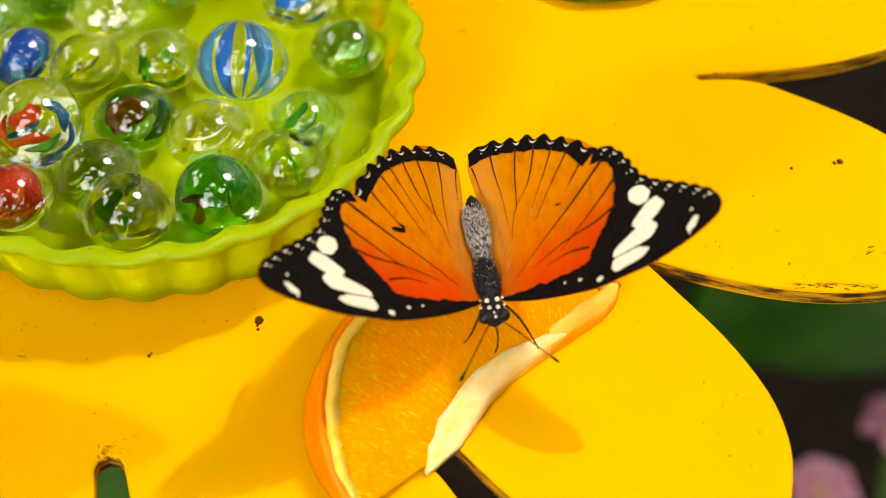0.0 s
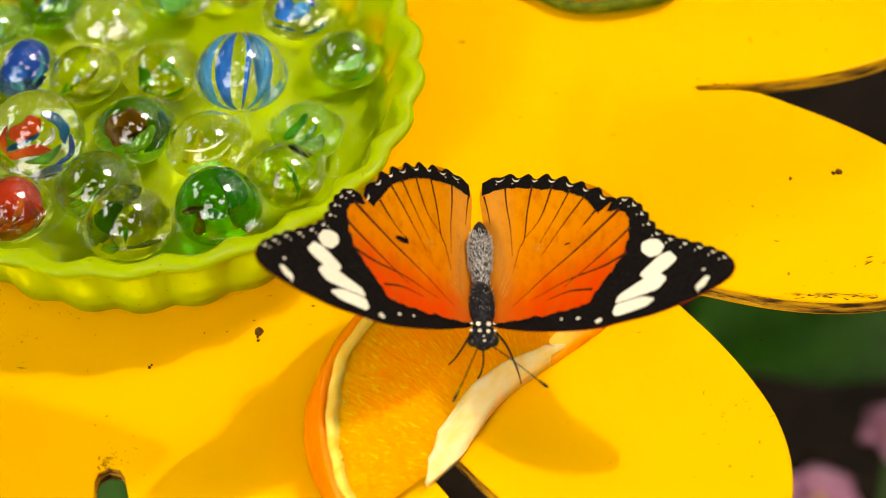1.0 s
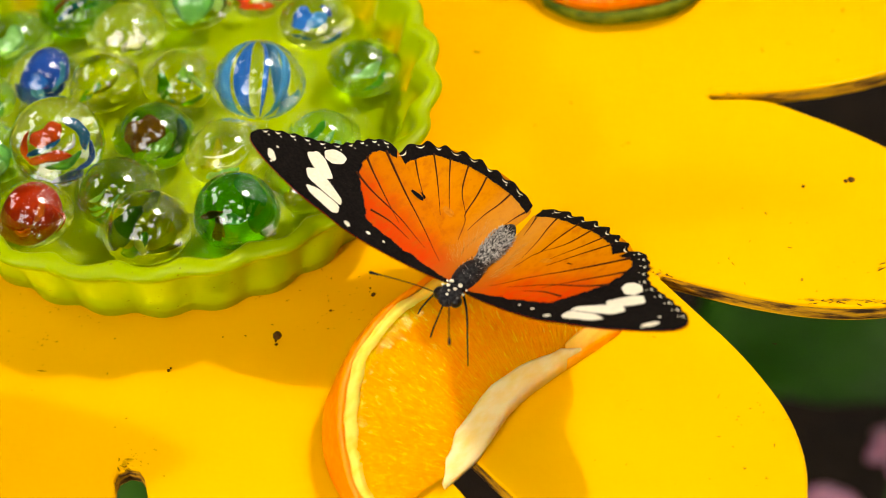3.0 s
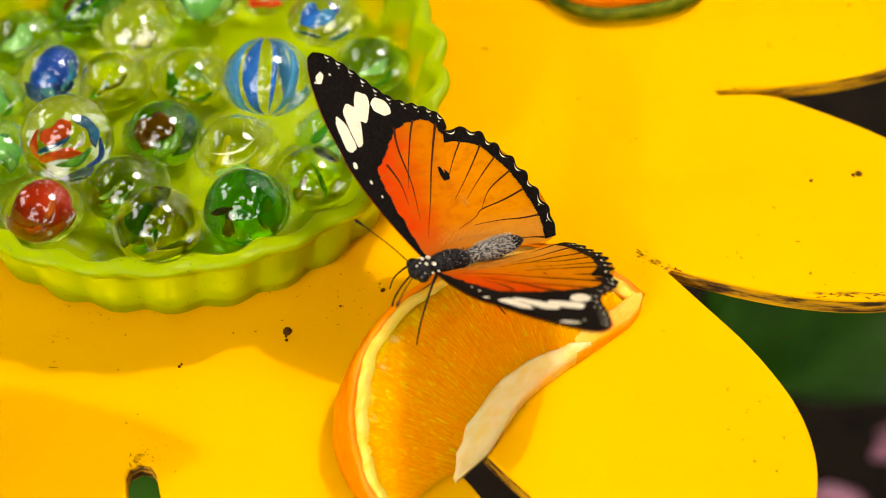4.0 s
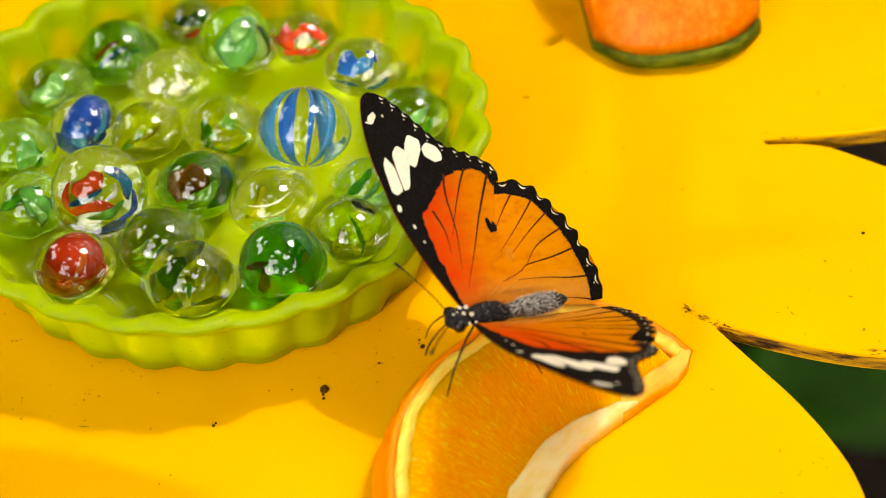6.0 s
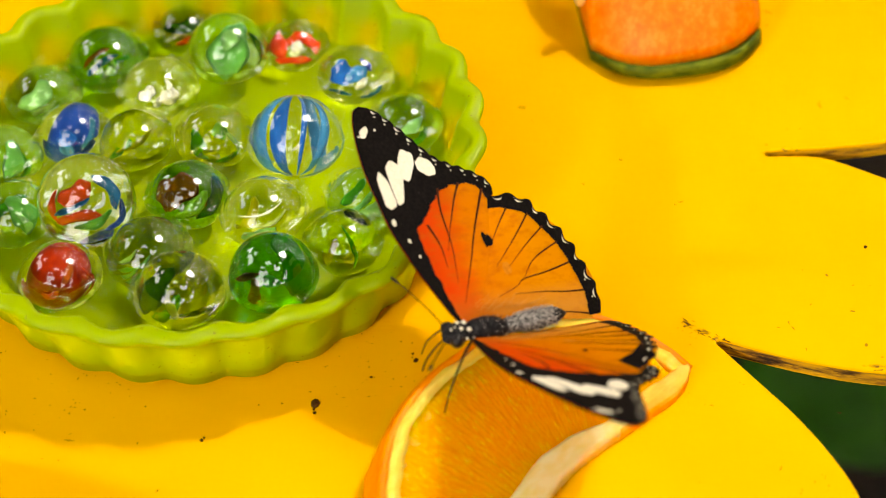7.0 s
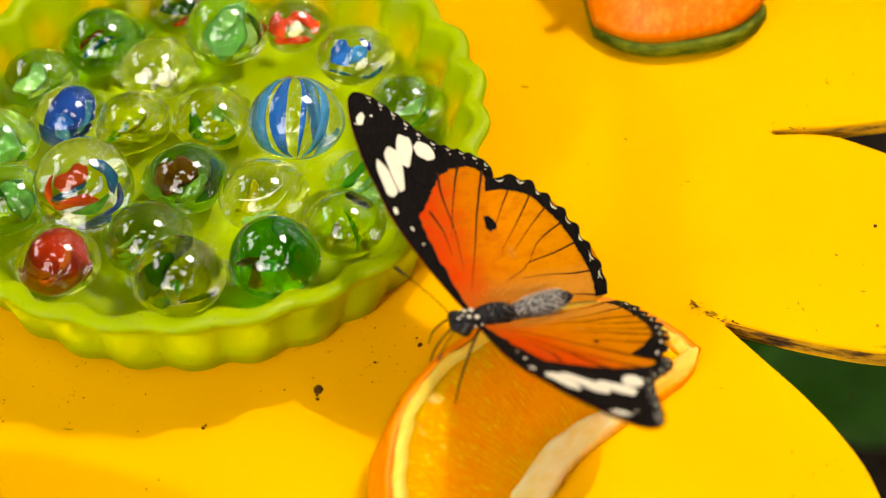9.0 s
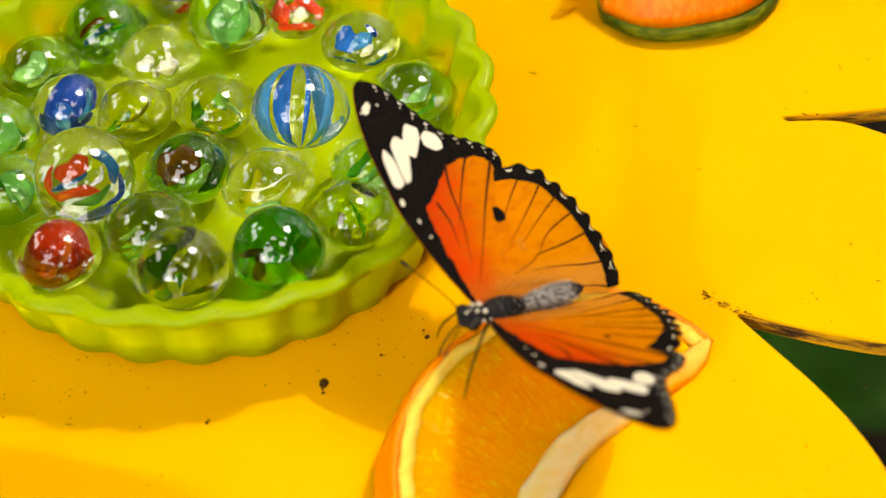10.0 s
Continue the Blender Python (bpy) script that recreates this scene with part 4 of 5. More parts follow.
# ---- the butterfly ----
FRONT = [(-1.8, -6.0), (0.5, -7.4), (7, -10.2), (16.5, -12.9), (22, -13.4), (28.5, -13.6), (35.6, -12.5), (41, -10.6), (42.6, -8.6)]
OUTER = [(42.6, -8.6), (41.6, -5.9), (37.9, -2.8), (34.0, -0.4), (31.0, 1.9), (29.4, 4.6), (28.3, 7.4), (26.7, 10.0), (24.9, 11.4), (22.6, 11.2)]
HIND = [(21.0, 7.6), (22.0, 9.6), (22.0, 11.6), (20.8, 14.4), (17.6, 17.7), (14.4, 20.2), (11.2, 22.1), (7.6, 23.5), (3.4, 24.8), (0.2, 25.0), (-2.2, 24.4)]
APEX_IN = [(21.4, 9.4), (23.4, 9.0), (24.9, 7.6), (25.2, 5.2), (24.9, 2.4), (23.6, -0.4), (21.5, -2.7), (19.3, -4.8), (17.2, -7.4), (15.2, -8.0), (11.4, -7.8), (7.2, -7.3), (3, -6.7), (0.4, -6.1), (-1.4, -5.6)]
HIND_IN = [(-2.4, 21.6), (0.8, 22.2), (4.4, 21.5), (8.2, 20.4), (11.8, 18.7), (14.6, 16.9), (16.9, 14.9), (18.6, 12.2), (19.7, 9.4), (19.9, 7.2)]


def feathered(points, size, seed):
    """A line roughened into fine teeth, as rows of wing scales end."""
    pts = spline(points, 14)
    out = []
    for i, p in enumerate(pts):
        d = pts[min(i + 1, len(pts) - 1)] - pts[max(i - 1, 0)]
        nrm = np.array((d[1], -d[0])) / (np.linalg.norm(d) + 1e-9)
        fade = min(1, i / 8, (len(pts) - 1 - i) / 8)
        w = noise.noise(Vector((p[0] * 0.55, p[1] * 0.55, seed))) * 1.1 + noise.noise(Vector((p[0] * 1.9, p[1] * 1.9, seed))) * 0.7 + (0.45 if i % 2 else -0.45)
        out.append(p + nrm * size * fade * w)
    return out


def camber(r, y):
    """The wing is slightly fluted and arched."""
    return (0.5 * math.sin(r / 43 * math.pi) + 0.12 * math.sin(math.atan2(y + 2, r + 3) * 14) * min(1, r / 12)) / 1000 - 0.00002 * r * r / 40


def scallop(points, size, count):
    """Resamples a margin and adds small teeth along it."""
    pts = spline(points, 10)
    run = np.concatenate([[0], np.cumsum([np.linalg.norm(b - a) for a, b in zip(pts, pts[1:])])])
    out = []
    for i, p in enumerate(pts):
        d = pts[min(i + 1, len(pts) - 1)] - pts[max(i - 1, 0)]
        nrm = np.array((d[1], -d[0])) / (np.linalg.norm(d) + 1e-9)
        fade = min(1, 4 * run[i] / run[-1], 4 * (1 - run[i] / run[-1]))
        out.append(p - nrm * size * fade * math.cos(run[i] / run[-1] * count * math.tau))
    return out


def sheet(points, side, lift, fine=1.6, sag=0.0):
    """A thin plate of the wing with that outline in millimetres; side is 1 or -1."""
    bm = bmesh.new()
    f = bm.faces.new([bm.verts.new((p[0] / 1000, p[1] / 1000, 0)) for p in points])
    bmesh.ops.triangulate(bm, faces=[f])
    for _ in range(6):
        long = [e for e in bm.edges if e.calc_length() > fine / 1000]
        if not long:
            break
        bmesh.ops.subdivide_edges(bm, edges=long, cuts=1)
        bmesh.ops.triangulate(bm, faces=[q for q in bm.faces if len(q.verts) > 3])
    bm.normal_update()
    if sum(q.normal.z for q in bm.faces) < 0:
        bmesh.ops.reverse_faces(bm, faces=bm.faces[:])
    top = bm.faces[:]
    low = bmesh.ops.duplicate(bm, geom=bm.verts[:] + bm.edges[:] + bm.faces[:])
    back = [g for g in low["geom"] if isinstance(g, bmesh.types.BMFace)]
    bmesh.ops.reverse_faces(bm, faces=back)
    backv = {v for q in back for v in q.verts}
    for v in bm.verts:
        x, y = v.co.x * 1000, v.co.y * 1000
        v.co.z = camber(x, y) + (-lift if v in backv else lift)
        if sag:
            # the front of the hindwing tucks under the forewing
            back = min(1.0, max(0.0, ((y + 4.6) * 0.9 - x * 0.43) / 11))
            v.co.z -= x / 1000 * sag * (1 - back) ** 2 * (1 + 2 * back)
        v.co.x *= side
    if side < 0:
        bmesh.ops.reverse_faces(bm, faces=bm.faces[:])
    return bm


def strip(outer, inner, side, lift, sag=0.0, n=260, across=7):
    """A thin plate of the wing between two lines that run the same way."""
    lines = []
    for line in (outer, inner):
        p = np.array([tuple(q) for q in line], float)
        run = np.concatenate([[0], np.cumsum(np.hypot(*np.diff(p, axis=0).T))])
        at = np.linspace(0, run[-1], n)
        lines.append(np.stack([np.interp(at, run, p[:, 0]), np.interp(at, run, p[:, 1])], 1))
    bm = bmesh.new()
    for way in (1, -1):
        rows = []
        for p, q in zip(*lines):
            row = []
            for k in range(across):
                x, y = p + (q - p) * k / (across - 1)
                z = camber(x, y) + lift * way
                if sag:
                    back = min(1.0, max(0.0, ((y + 4.6) * 0.9 - x * 0.43) / 11))
                    z -= x / 1000 * sag * (1 - back) ** 2 * (1 + 2 * back)
                row.append(bm.verts.new((side * x / 1000, y / 1000, z)))
            rows.append(row)
        for r, s in zip(rows, rows[1:]):
            for k in range(across - 1):
                f = bm.faces.new((r[k], r[k + 1], s[k + 1], s[k]))
                f.normal_update()
                if f.normal.z * way < 0:
                    f.normal_flip()
    return bm


def wings(butterfly, side, name):
    """The fore and hind wing of one side, each hinged at the thorax."""
    rng = random.Random(11)
    full = 1.0 if side < 0 else 0.91
    trim = lambda line: [(x, y if y < 12 else 12 + (y - 12) * (full + (1 - full) * max(0, 1 - x / 8))) for x, y in line]
    # the margins of the left wings run on without a step
    line = HIND if side < 0 else [(24.6, 7.4), (24.1, 9.8), (22.8, 12.3), (20.9, 14.7)] + HIND[4:]
    outer, hind = scallop(OUTER, 0.26, 12), scallop(trim(line), 0.55, 9)
    sag = math.tan(radians(9.5 if side < 0 else 4.0))
    fore = spline(FRONT, 6) + outer[1:] + spline([(22.6, 11.2), (16.4, 7.8), (8, 3.4), (1, -1.2), (-1.8, -1.5)], 5)[1:]
    fan = spline([(1, -4.5), (8, -1.0), (16, 3.0), (line[0][0] - 0.2, 5.8)], 5) + hind + spline([(-2.2, 24.0), (-2.9, 21.5), (-2.3, 14), (-2.2, 6), (-2.0, 0), (-1.2, -4.0), (1, -4.5)], 4)[1:-1]
    f = part(name + "_forewing", sheet(fore, side, 0.00003), WING, butterfly, "orange forewing, red along the front edge, with black tip")
    w = part(name + "_hindwing", sheet(fan, side, 0.00003, sag=sag), WING, butterfly, "rounded orange hindwing with black scalloped border")
    part("wing_tip", strip(spline(FRONT, 6) + outer[1:], feathered(APEX_IN, 0.42, 3.0)[::-1], side, 0.00011), BLACK, f, "black wing tip")
    part("border", strip(hind, feathered(trim(HIND_IN), 0.32, 7.0)[::-1], side, 0.00011, sag), BLACK, w, "black scalloped border")
    # the white bar of the wing tip and its spots
    bars = [[(31.2, -1.1), (30.2, 0.6), (28.7, 1.1), (27.3, 0.7), (27.0, -0.9), (28.4, -2.5), (30.1, -2.5)],
            [(33.1, -4.2), (31.9, -2.3), (29.8, -2.7), (26.2, -5.2), (27.2, -6.6), (30.6, -5.9)],
            [(31.0, -7.4), (29.4, -5.5), (26.0, -6.6), (22.2, -8.2), (21.6, -9.6), (25.2, -9.5), (29.3, -9.1)],
            [(28.7, -10.8), (26.6, -9.7), (21.8, -9.8), (20.9, -11.3), (21.7, -12.2), (26.9, -11.9)],
            [(38.3, -9.2), (37.3, -9.0), (35.6, -10.4), (35.7, -11.4), (37.2, -10.9)]]
    for p in bars:
        # straighter sides than a plain smooth loop
        ring = []
        for u, v in zip(p, p[1:] + p[:1]):
            u, v = np.array(u), np.array(v)
            ring += [u + (v - u) * 0.16, u + (v - u) * 0.5, u + (v - u) * 0.84]
        ring = [q + 0.06 * np.array((noise.noise(Vector((q[0] * 2.5, q[1] * 2.5, 0))), noise.noise(Vector((q[0] * 2.5, q[1] * 2.5, 5))))) for q in spline(ring, 3, True)]
        part("white_patch", sheet(ring, side, 0.00024), WHITE, f, "cream white patch")
    dots = [(f, 37.3, -7.6, 0.3), (f, 18.4, -11.9, 0.6), (f, 14.7, -10.3, 0.4), (f, 11.7, -9.4, 0.28), (f, 36.0, -11.6, 0.25)]
    # pale crescents between the teeth of the margin
    for own, margin, count, wide in ((f, OUTER, 11, 0.62), (w, trim(line), 9, 0.95)):
        pts = spline(margin, 20)
        run = np.concatenate([[0], np.cumsum([np.linalg.norm(q - p) for p, q in zip(pts, pts[1:])])])
        for k in range(1, count):
            i = int(np.searchsorted(run, run[-1] * k / count))
            d = pts[i + 1] - pts[i - 1]
            d /= np.linalg.norm(d)
            inward = np.array((-d[1], d[0]))
            at, half = pts[i] + inward * (0.62 if own is w else 0.45), wide * rng.uniform(0.8, 1.15)
            bow = [(s / 4, 0.42 * half * (1 - (s / 4) ** 2)) for s in range(-4, 5)]
            ring = [at + d * half * s + inward * q for s, q in bow] + [at + d * half * s * 0.9 + inward * (q * 0.8 + 0.36 * (1.05 - s * s)) for s, q in reversed(bow)]
            part("white_crescent", sheet(ring, side, 0.00026, sag=sag if own is w else 0.0), WHITE, own)
            if own is f or k > 6:
                dots.append((own, *(at + inward * 1.1 + d * 0.5), 0.16))
    for own, x, y, r in dots:
        ring = [(x + r * rng.uniform(0.8, 1.2) * math.cos(k * math.tau / 9), y + r * rng.uniform(0.6, 1.0) * math.sin(k * math.tau / 9)) for k in range(9)]
        part("white_dot", sheet(ring, side, 0.00026, sag=sag if own is w else 0.0), WHITE, own)
    for (x, y, r), mt, nm in (((13.7, 5.6, 1.1 if side < 0 else 0.4), BLACK, "dark_spot"), ((7.8, 7.2, 0.9), SMUDGE, "brown_spot")):
        ring = [(x + 1.35 * r * (1 + 0.22 * math.sin(k * 1.9)) * math.cos(k * math.tau / 12), y + 0.95 * r * math.sin(k * math.tau / 12)) for k in range(12)]
        if nm == "dark_spot":
            part(nm, sheet(ring, side, 0.00022, 0.8, sag), mt, w)
        thin = [(px, y + (py - y) * 0.5 - 0.3) for px, py in ring]
        part(nm, sheet(thin, side, 0.00022, 0.8) if nm == "dark_spot" else sheet(ring, side, 0.00006, 1.6, sag), mt, f if nm == "dark_spot" else w)
    veins = [(f, [(9.1, -4.6), (13.5, -4.2), (17.6, -5.2)]), (f, [(12.4, -3.0), (17.0, -0.7), (22.3, 2.5), (25.3, 4.7)]), (f, [(6, -3.6), (13, -2.0), (20.0, -1.4), (24.4, -0.2)]), (f, [(2.4, -3.7), (7.1, -1.0), (11.2, 1.4), (15.4, 3.8), (19.7, 6.5), (23.8, 9.2)]),
             (w, [(13.0, 6.4), (16.0, 8.8), (18.9, 11.4)]), (w, [(8.4, 5.3), (11.3, 8.6), (14.1, 11.6), (17.4, 14.9)]), (w, [(8.0, 7.7), (11.7, 12.6), (14.7, 17.2)]), (w, [(5.5, 9.8), (7.3, 11.4), (8.6, 12.8), (9.9, 15.2), (11.5, 19.2)]), (w, [(2.9, 3.6), (4.4, 8.0), (5.5, 9.8), (6.4, 15.4), (7.6, 20.6)]), (w, [(3.0, 7), (2.9, 13), (2.4, 18), (2.3, 22)]), (w, [(-1.0, 15), (-1.5, 19), (-2.0, 21.6)])]
    for own, line in veins:
        pts = spline(line, 6)
        bm = bmesh.new()
        at = []
        for p in pts:
            back = min(1.0, max(0.0, ((p[1] + 4.6) * 0.9 - p[0] * 0.43) / 11))
            at.append((side * p[0] / 1000, p[1] / 1000, camber(p[0], p[1]) + 0.00002 - (p[0] / 1000 * sag * (1 - back) ** 2 * (1 + 2 * back) if own is w else 0)))
        tube(bm, at, [0.00005 + (0.00024 if own is f else 0.00016) * (i / len(pts)) ** 1.2 for i in range(len(pts))], 6)
        part("vein", bm, VEIN, own)
    # long hairs over the root of the hindwing
    bm = bmesh.new()
    for _ in range(70):
        y = rng.uniform(-3, 11)
        r = rng.uniform(0.2, 1.2)
        way = Vector((rng.uniform(0.5, 1.0) * (1 if y < 5 else 0.45), rng.uniform(0.6, 1.4), 0)).normalized() * rng.uniform(1.5, 4.2)
        line = [(r + way.x * s, y + way.y * s) for s in (0, 0.5, 1)]
        tube(bm, [(side * p[0] / 1000, p[1] / 1000, camber(*p) + 0.00012 + 0.0002 * math.sin(math.pi * k / 2) - p[0] / 1000 * sag * 0.6 * (y < 4)) for k, p in enumerate(line)], [0.00002, 0.00002, 0.000005], 4)
    part("hair_fringe", bm, FUR_TAN, w, "tan hairs at the wing root")
    return f, w


def butterfly():
    b = thing("butterfly", "orange and black butterfly with white wing bars, feeding on orange", "butterfly")
    hair = material("body_hair_grey", (0.3, 0.28, 0.26), 0.7)
    n = noise_tex(hair, coords(hair, (3200, 1400, 3200)), 1.0, 4)
    link(hair, ramp(hair, n.outputs[0], (0.45, (0.008, 0.007, 0.007)), (0.66, (0.42, 0.40, 0.38))), "Base Color")
    bump(hair, n.outputs[0], 0.6, 0.0003)

    def lump(name, prof, mat, label, flat=0.85):
        bm = bmesh.new()
        rings = []
        for y, r, z in prof:
            rings.append([(r * math.cos(k * math.tau / 24) / 1000 * (1 + 0.05 * noise.noise(Vector((k * 0.7, y, 1)))), y / 1000, (z + r * flat * math.sin(k * math.tau / 24)) / 1000) for k in range(24)])
        lathe(bm, rings, 24)
        bmesh.ops.recalc_face_normals(bm, faces=bm.faces[:])
        return part(name, bm, mat, b, label)

    lump("abdomen", [(0.4, 1.3, 0.4), (2.0, 1.45, 0.6), (4, 1.7, 0.8), (5.6, 1.9, 0.9), (7.0, 2.0, 1.1), (9, 2.0, 1.3), (10.8, 1.8, 1.6), (12.4, 1.35, 1.8), (13.6, 0.8, 1.9), (14.2, 0.3, 1.9)], hair, "grey speckled abdomen", 0.75)
    lump("thorax", [(-6.8, 0.7, 0.4), (-6.0, 1.5, 0.5), (-4.4, 2.05, 0.6), (-2.4, 2.25, 0.7), (-0.6, 2.1, 0.7), (0.9, 1.7, 0.6), (2.0, 1.2, 0.5)], CHITIN, "black furry thorax")
    lump("abdomen_tip", [(11.5, 1.65, 1.72), (12.6, 1.4, 1.9), (13.7, 0.85, 1.95), (14.5, 0.25, 1.9)], CHITIN, "black tip of the abdomen", 0.75)
    head = lump("head", [(-10.8, 0.4, -0.2), (-10.3, 1.3, 0.0), (-9.2, 1.95, 0.2), (-8.0, 2.0, 0.4), (-7.0, 1.7, 0.4), (-6.2, 0.9, 0.4)], CHITIN, "black head")
    for s in (-1, 1):
        bm = bmesh.new()
        ball(bm, (s * 0.0016, -0.0091, 0.0002), 0.0012, 16, 12)
        part("eye", bm, material("insect_eye", (0.006, 0.004, 0.004), 0.3, Specular_IOR_Level=0.3), head, "shiny dark eye")
    for x, y, z, r in ((-0.9, -6.8, 1.9, .44), (0.9, -6.8, 1.9, .44), (-0.72, -8.3, 2.1, .36), (0.72, -8.4, 2.1, .36), (-0.05, -9.2, 1.85, .2), (0.1, -9.9, 1.5, .26), (-2.05, -7.5, 0.9, .28), (2.05, -7.5, 0.9, .28), (-1.95, -6.1, 0.9, .24), (1.95, -6.1, 0.9, .24)):
        bm = bmesh.new()
        ball(bm, (x / 1000, y / 1000, z / 1000), r / 1000, 10, 8, (1, 1, 0.7))
        part("white_dot", bm, WHITE, head)
    rng = random.Random(5)
    for name, mat, lo, hi, count, size, words in (("abdomen_fur", FUR_GREY, 4.2, 12.0, 420, 0.7, "pale grey fur"), ("thorax_fur", CHITIN, -6.2, 2.0, 140, 0.6, "black fur"), ("thorax_down", FUR_GREY, -5.5, 3.0, 70, 0.5, "sparse grey hairs")):
        bm = bmesh.new()
        for _ in range(count):
            y, a = rng.uniform(lo, hi), rng.uniform(-0.5, math.pi + 0.5)
            r = float(np.interp(y, (-6.5, -4.4, -2, 0, 2.2, 5.6, 9, 10.8, 12.5), (0.9, 2.0, 2.2, 2.0, 1.5, 2.0, 2.15, 1.9, 1.35)))
            z = float(np.interp(y, (-6, 0, 5, 12), (0.5, 0.7, 0.9, 1.75)))
            at = Vector((r * math.cos(a), y, z + (0.85 if y < 2 else 0.75) * r * math.sin(a)))
            way = Vector((math.cos(a) * 0.5, rng.uniform(0.5, 1.1), math.sin(a) * 0.5 + rng.uniform(-0.1, 0.2))).normalized() * size * rng.uniform(0.5, 1.1)
            tube(bm, [at / 1000, (at + way * 0.6) / 1000, (at + way) / 1000], [0.00005, 0.00004, 0.00001], 3)
        part(name, bm, mat, b, words)
    feelers = []
    for s in (-1, 1):
        bm = bmesh.new()
        pts = spline([(0, 0, 0), (0.1 * s, -4, 0.9), (0.2 * s, -9, 1.4), (0.5 * s, -13.5, 1.4)], 8)
        tube(bm, [tuple(p / 1000) for p in pts], [0.00010] * (len(pts) - 5) + [0.00014, 0.00022, 0.00027, 0.00026, 0.00012], 7)
        feelers.append(part("antenna", bm, CHITIN, b, "thin antenna with a dark club"))
    for line in ([(-1.2, -5.5, -0.6), (-2.6, -8.4, -0.8), (-4.2, -9.6, -4.5), (-5.2, -8.8, -8.5)], [(1.2, -5.5, -0.6), (4.0, -8.8, -1.2), (6.4, -11.0, -5.8), (7.6, -11.4, -10.0)],
                 [(-1.4, -2.0, -0.8), (-5.0, -1.0, 0.0), (-8.0, 2.6, -3.0), (-9.2, 5.6, -6.5)], [(1.4, -2.0, -0.8), (5.0, -1.0, 0.0), (8.0, 3.0, -3.0), (9.0, 6.5, -6.4)]):
        bm = bmesh.new()
        pts = spline(line, 6)
        tube(bm, [tuple(p / 1000) for p in pts], [0.00025 - 0.00016 * i / len(pts) for i in range(len(pts))], 7)
        part("leg", bm, CHITIN, b)
    bm = bmesh.new()
    tube(bm, [tuple(p / 1000) for p in spline([(0, -10.3, -0.4), (0.2, -11.8, -2.2), (0.0, -12.4, -5.0), (-0.3, -12.0, -7.5)], 6)], 0.00016, 7)
    part("proboscis", bm, CHITIN, b)
    return b, wings(b, -1, "right"), wings(b, 1, "left"), feelers


# ---- the place, large things first ----
ground()
unseen_leaf_dome()
leafy_plant((0.33, 0.47, -0.74), [((-0.21, -0.10, 0.26), 0.17, 0.03), ((0.14, -0.12, 0.26), 0.20, 0.05), ((0.16, 0.12, 0.24), 0.18, 0.05), ((0.04, 0.24, 0.22), 0.18, 0.05)], "broad dark green leafy plant growing in the bed below")
leafy_plant((0.08, 1.02, -0.74), [((0.20, -0.12, 0.24), 0.18, 0.05), ((-0.20, -0.10, 0.22), 0.18, 0.05), ((0.18, 0.16, 0.22), 0.18, 0.05), ((-0.16, 0.2, 0.22), 0.18, 0.05)], "broad dark green leafy plant behind the flower board")
leafy_plant((-0.20, 0.45, -0.74), [((0.06, -0.16, 0.20), 0.16, 0.04), ((-0.20, 0.02, 0.22), 0.17, 0.05), ((0.12, 0.18, 0.22), 0.17, 0.05)], "broad dark green leafy plant under the flower board")
pink_flower((0.216, 0.335, -0.50), 0.018, 0.2)
pink_flower((0.174, 0.298, -0.50), 0.019, 0.6)
shade_caster_twig()
flower_board()
crumbs()
bowl()
BALLS = marbles()
water(BALLS)
bubbles(BALLS)
orange_slice()
melon()
BUTTERFLY, RIGHT_WINGS, LEFT_WINGS, FEELERS = butterfly()


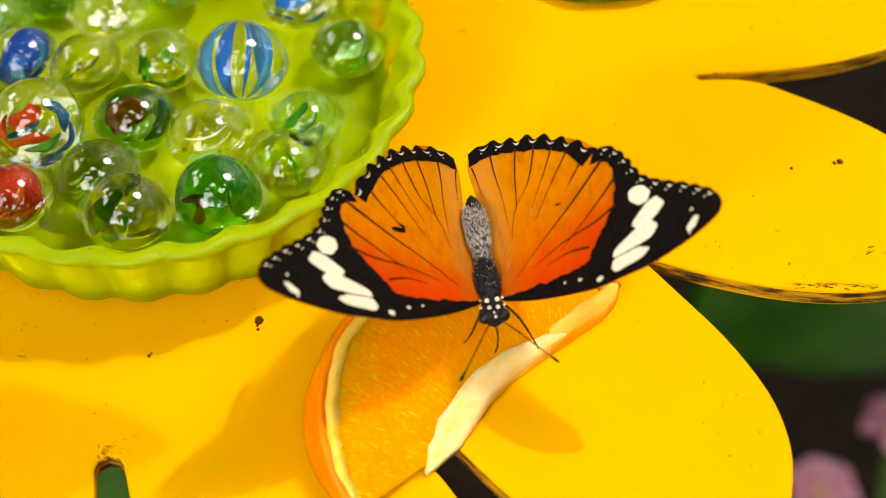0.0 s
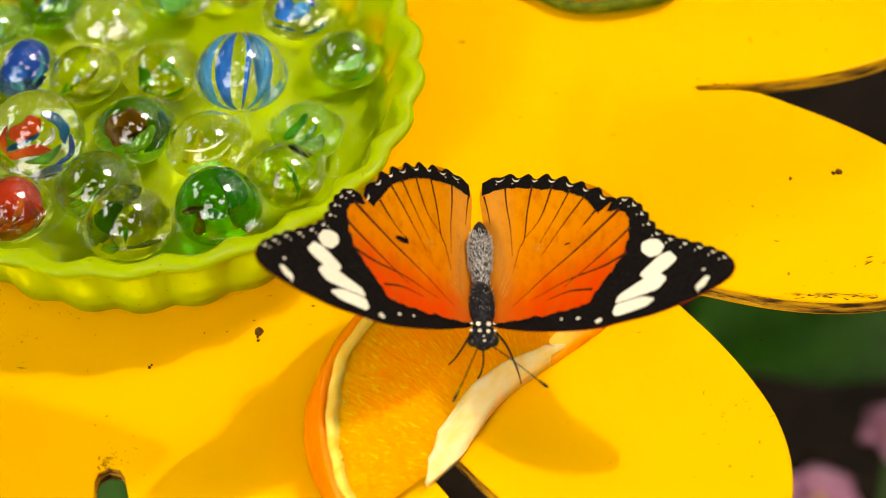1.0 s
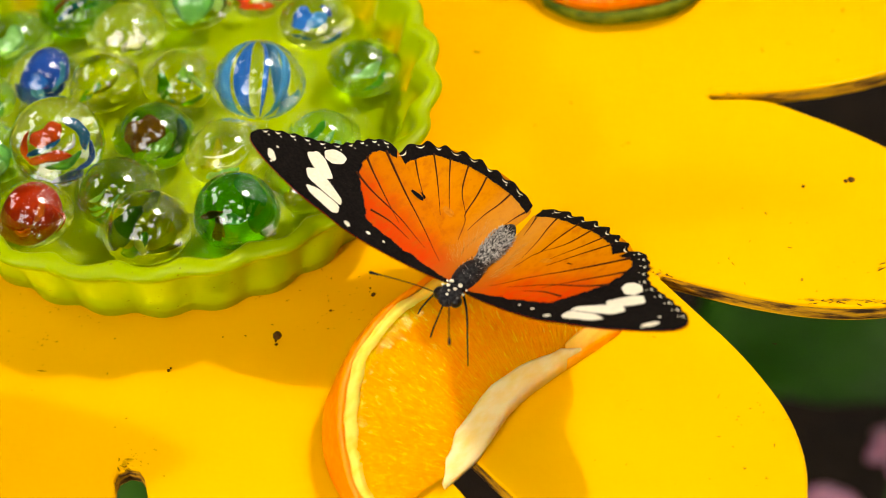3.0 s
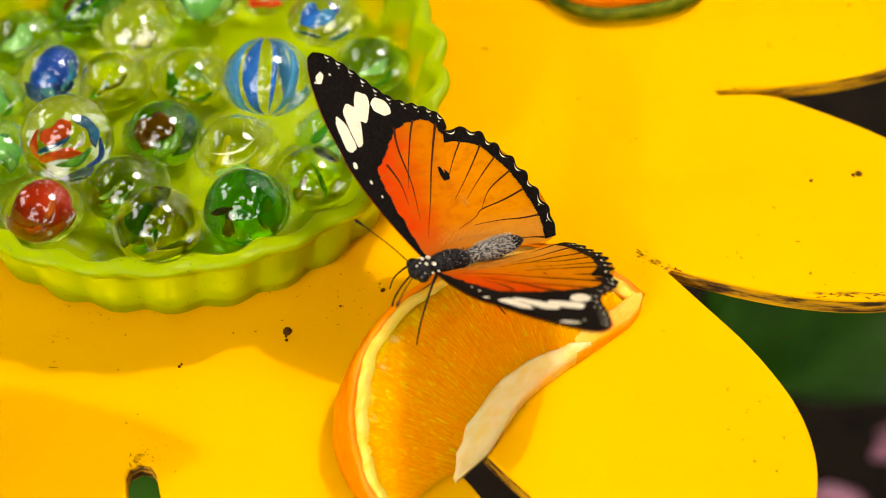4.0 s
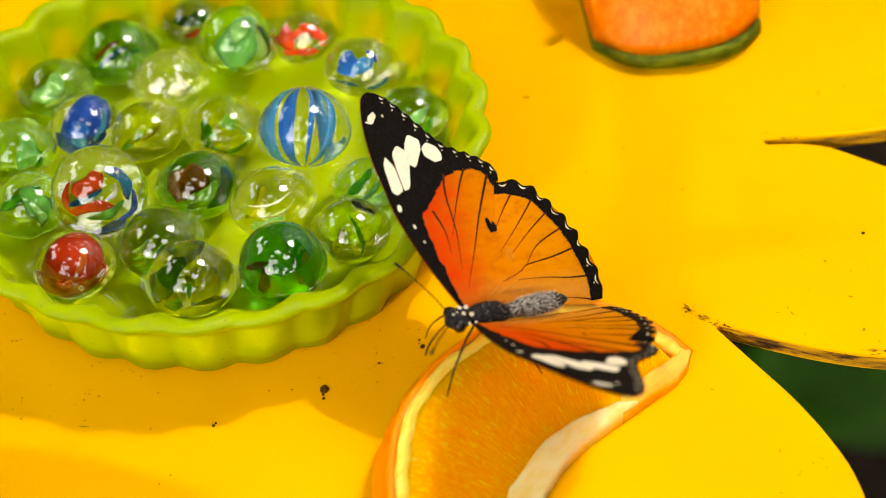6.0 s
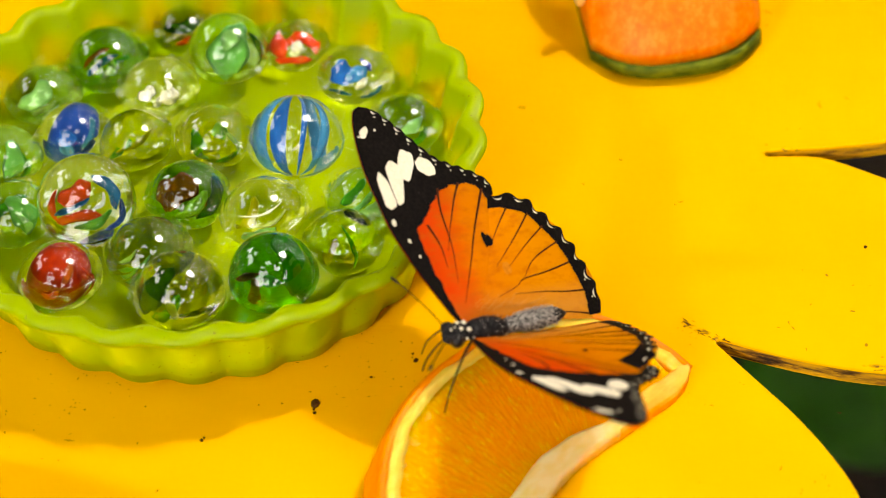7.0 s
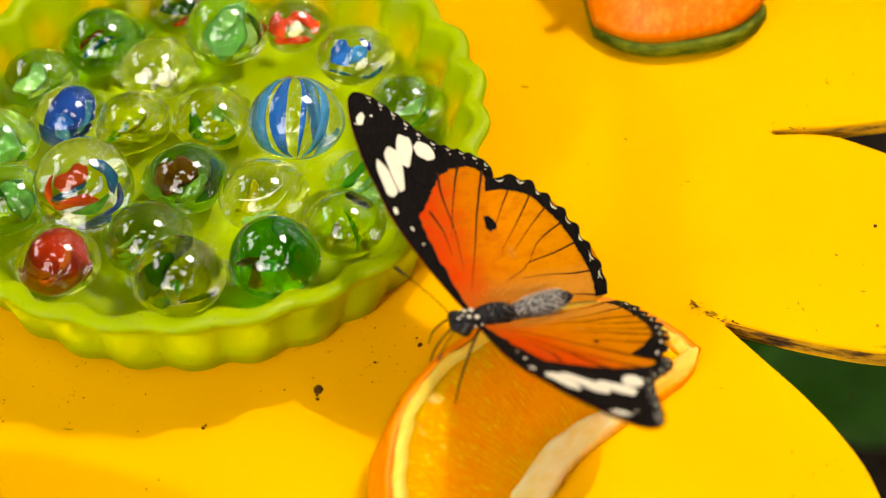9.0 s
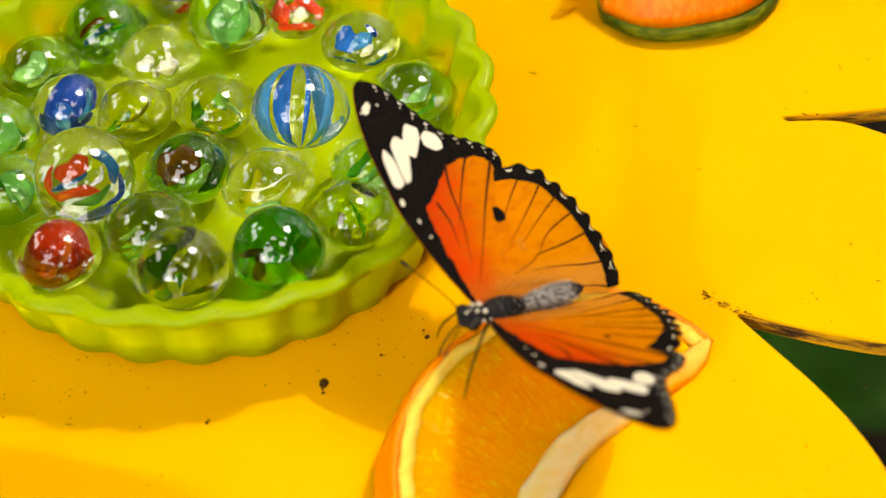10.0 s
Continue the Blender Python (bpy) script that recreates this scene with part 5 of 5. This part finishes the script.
def motions():
    """The butterfly turns on the slice and opens and closes its wings."""
    RIGHT = [(0.0, 34.7, 41.4), (0.5, 41.0, 46.3), (1.0, 33.8, 39.1), (1.5, 41.4, 45.9), (2.0, 36.9, 41.1), (2.5, 28.1, 35.0), (3.0, 17.3, 24.0), (3.2, 45.0, 51.0), (4.3, 18.3, 26.2), (4.5, 19.6, 27.6), (5.0, 24.3, 32.1), (5.5, 21.1, 30.0), (5.7, 22.5, 30.6), (6.8, 23.4, 30.7), (7.0, 21.8, 29.7), (7.5, 22.0, 31.2), (8.0, 25.9, 34.2), (8.5, 24.9, 34.6), (9.0, 22.2, 30.8), (9.5, 22.4, 31.8), (10.0, 22.8, 31.4)]
    LEFT = [(0.0, 38.3, 36.3), (0.5, 42.7, 39.7), (1.0, 33.3, 31.0), (1.5, 39.9, 35.9), (2.0, 40.5, 36.0), (2.5, 29.3, 29.0), (3.0, 25.5, 23.2), (3.2, 32.8, 31.6), (4.3, 27.9, 29.6), (4.5, 31.3, 32.3), (5.0, 36.4, 38.7), (5.5, 28.5, 30.4), (5.7, 28.3, 30.8), (6.8, 24.5, 29.2), (7.0, 24.9, 30.4), (7.5, 24.4, 28.2), (8.0, 21.1, 24.2), (8.5, 21.6, 25.5), (9.0, 21.1, 25.3), (9.5, 22.5, 26.0), (10.0, 20.3, 24.2)]
    walk(BUTTERFLY, [
        (0.0, pose(0.00714, -0.02467, 0.02032, 12.55, -1.07, 7.69)),
        (0.5, pose(0.00702, -0.02590, 0.02024, 9.63, 3.73, 4.72)),
        (1.0, pose(0.00641, -0.02679, 0.01902, 8.87, 5.75, 0.55)),
        (1.5, pose(0.00677, -0.02689, 0.01928, 5.64, 3.34, -2.42)),
        (2.0, pose(0.00541, -0.02373, 0.01873, -0.67, -0.40, -14.35)),
        (2.5, pose(0.00442, -0.02280, 0.01824, -1.99, 4.90, -22.61)),
        (3.0, pose(0.00229, -0.01959, 0.01866, -10.98, 6.35, -33.20)),
        (3.2, pose(0.00067, -0.02013, 0.01913, -17.35, 2.42, -39.83)),
        (4.3, pose(-0.00228, -0.02207, 0.02327, -20.84, 4.74, -59.63)),
        (4.5, pose(-0.00243, -0.02176, 0.02318, -21.38, 5.35, -60.96)),
        (5.0, pose(-0.00284, -0.02212, 0.02382, -21.00, 4.73, -62.62)),
        (5.5, pose(-0.00299, -0.02164, 0.02320, -22.72, 3.45, -62.01)),
        (5.7, pose(-0.00278, -0.02157, 0.02323, -22.36, 2.72, -61.73)),
        (6.8, pose(-0.00255, -0.02021, 0.02138, -22.76, 1.59, -60.57)),
        (7.0, pose(-0.00224, -0.02026, 0.02141, -22.26, 2.39, -60.62)),
        (7.5, pose(-0.00221, -0.02100, 0.02154, -21.54, 3.94, -59.89)),
        (8.0, pose(-0.00204, -0.02095, 0.02139, -21.43, 1.10, -57.89)),
        (8.5, pose(-0.00202, -0.02074, 0.02126, -20.60, 1.91, -57.91)),
        (9.0, pose(-0.00197, -0.02115, 0.02173, -21.60, 2.46, -58.63)),
        (9.5, pose(-0.00184, -0.02139, 0.02164, -20.41, 2.85, -58.70)),
        (10.0, pose(-0.00184, -0.02113, 0.02142, -20.99, 2.31, -58.60)),
    ])
    for (fore, hind), side, rows in ((RIGHT_WINGS, 1, RIGHT), (LEFT_WINGS, -1, LEFT)):
        walk(fore, [(t, pose(-side * 0.0030, 0, 0.0011, 0, side * a, 0)) for t, a, _ in rows])
        walk(hind, [(t, pose(-side * 0.0030, 0, 0.0008, 0, side * h, 0)) for t, _, h in rows])
    walk(FEELERS[0], [(t, pose(-0.0006, -0.0100, 0.0008, 0, 0, -a)) for t, a in ((0.0, 31), (0.5, 28), (1.0, 20), (1.5, 18), (2.0, 16), (2.5, 40), (3.0, 66), (3.2, 68), (4.3, 69), (7.0, 70), (10.0, 69))])
    walk(FEELERS[1], [(t, pose(0.0006, -0.0100, 0.0008, 0, 0, a)) for t, a in ((0.0, 36), (0.5, 38), (1.0, 44), (1.5, 44), (2.0, 30), (2.5, 25), (3.0, 28), (3.2, 30), (4.3, 36), (7.0, 38), (10.0, 36))])


motions()
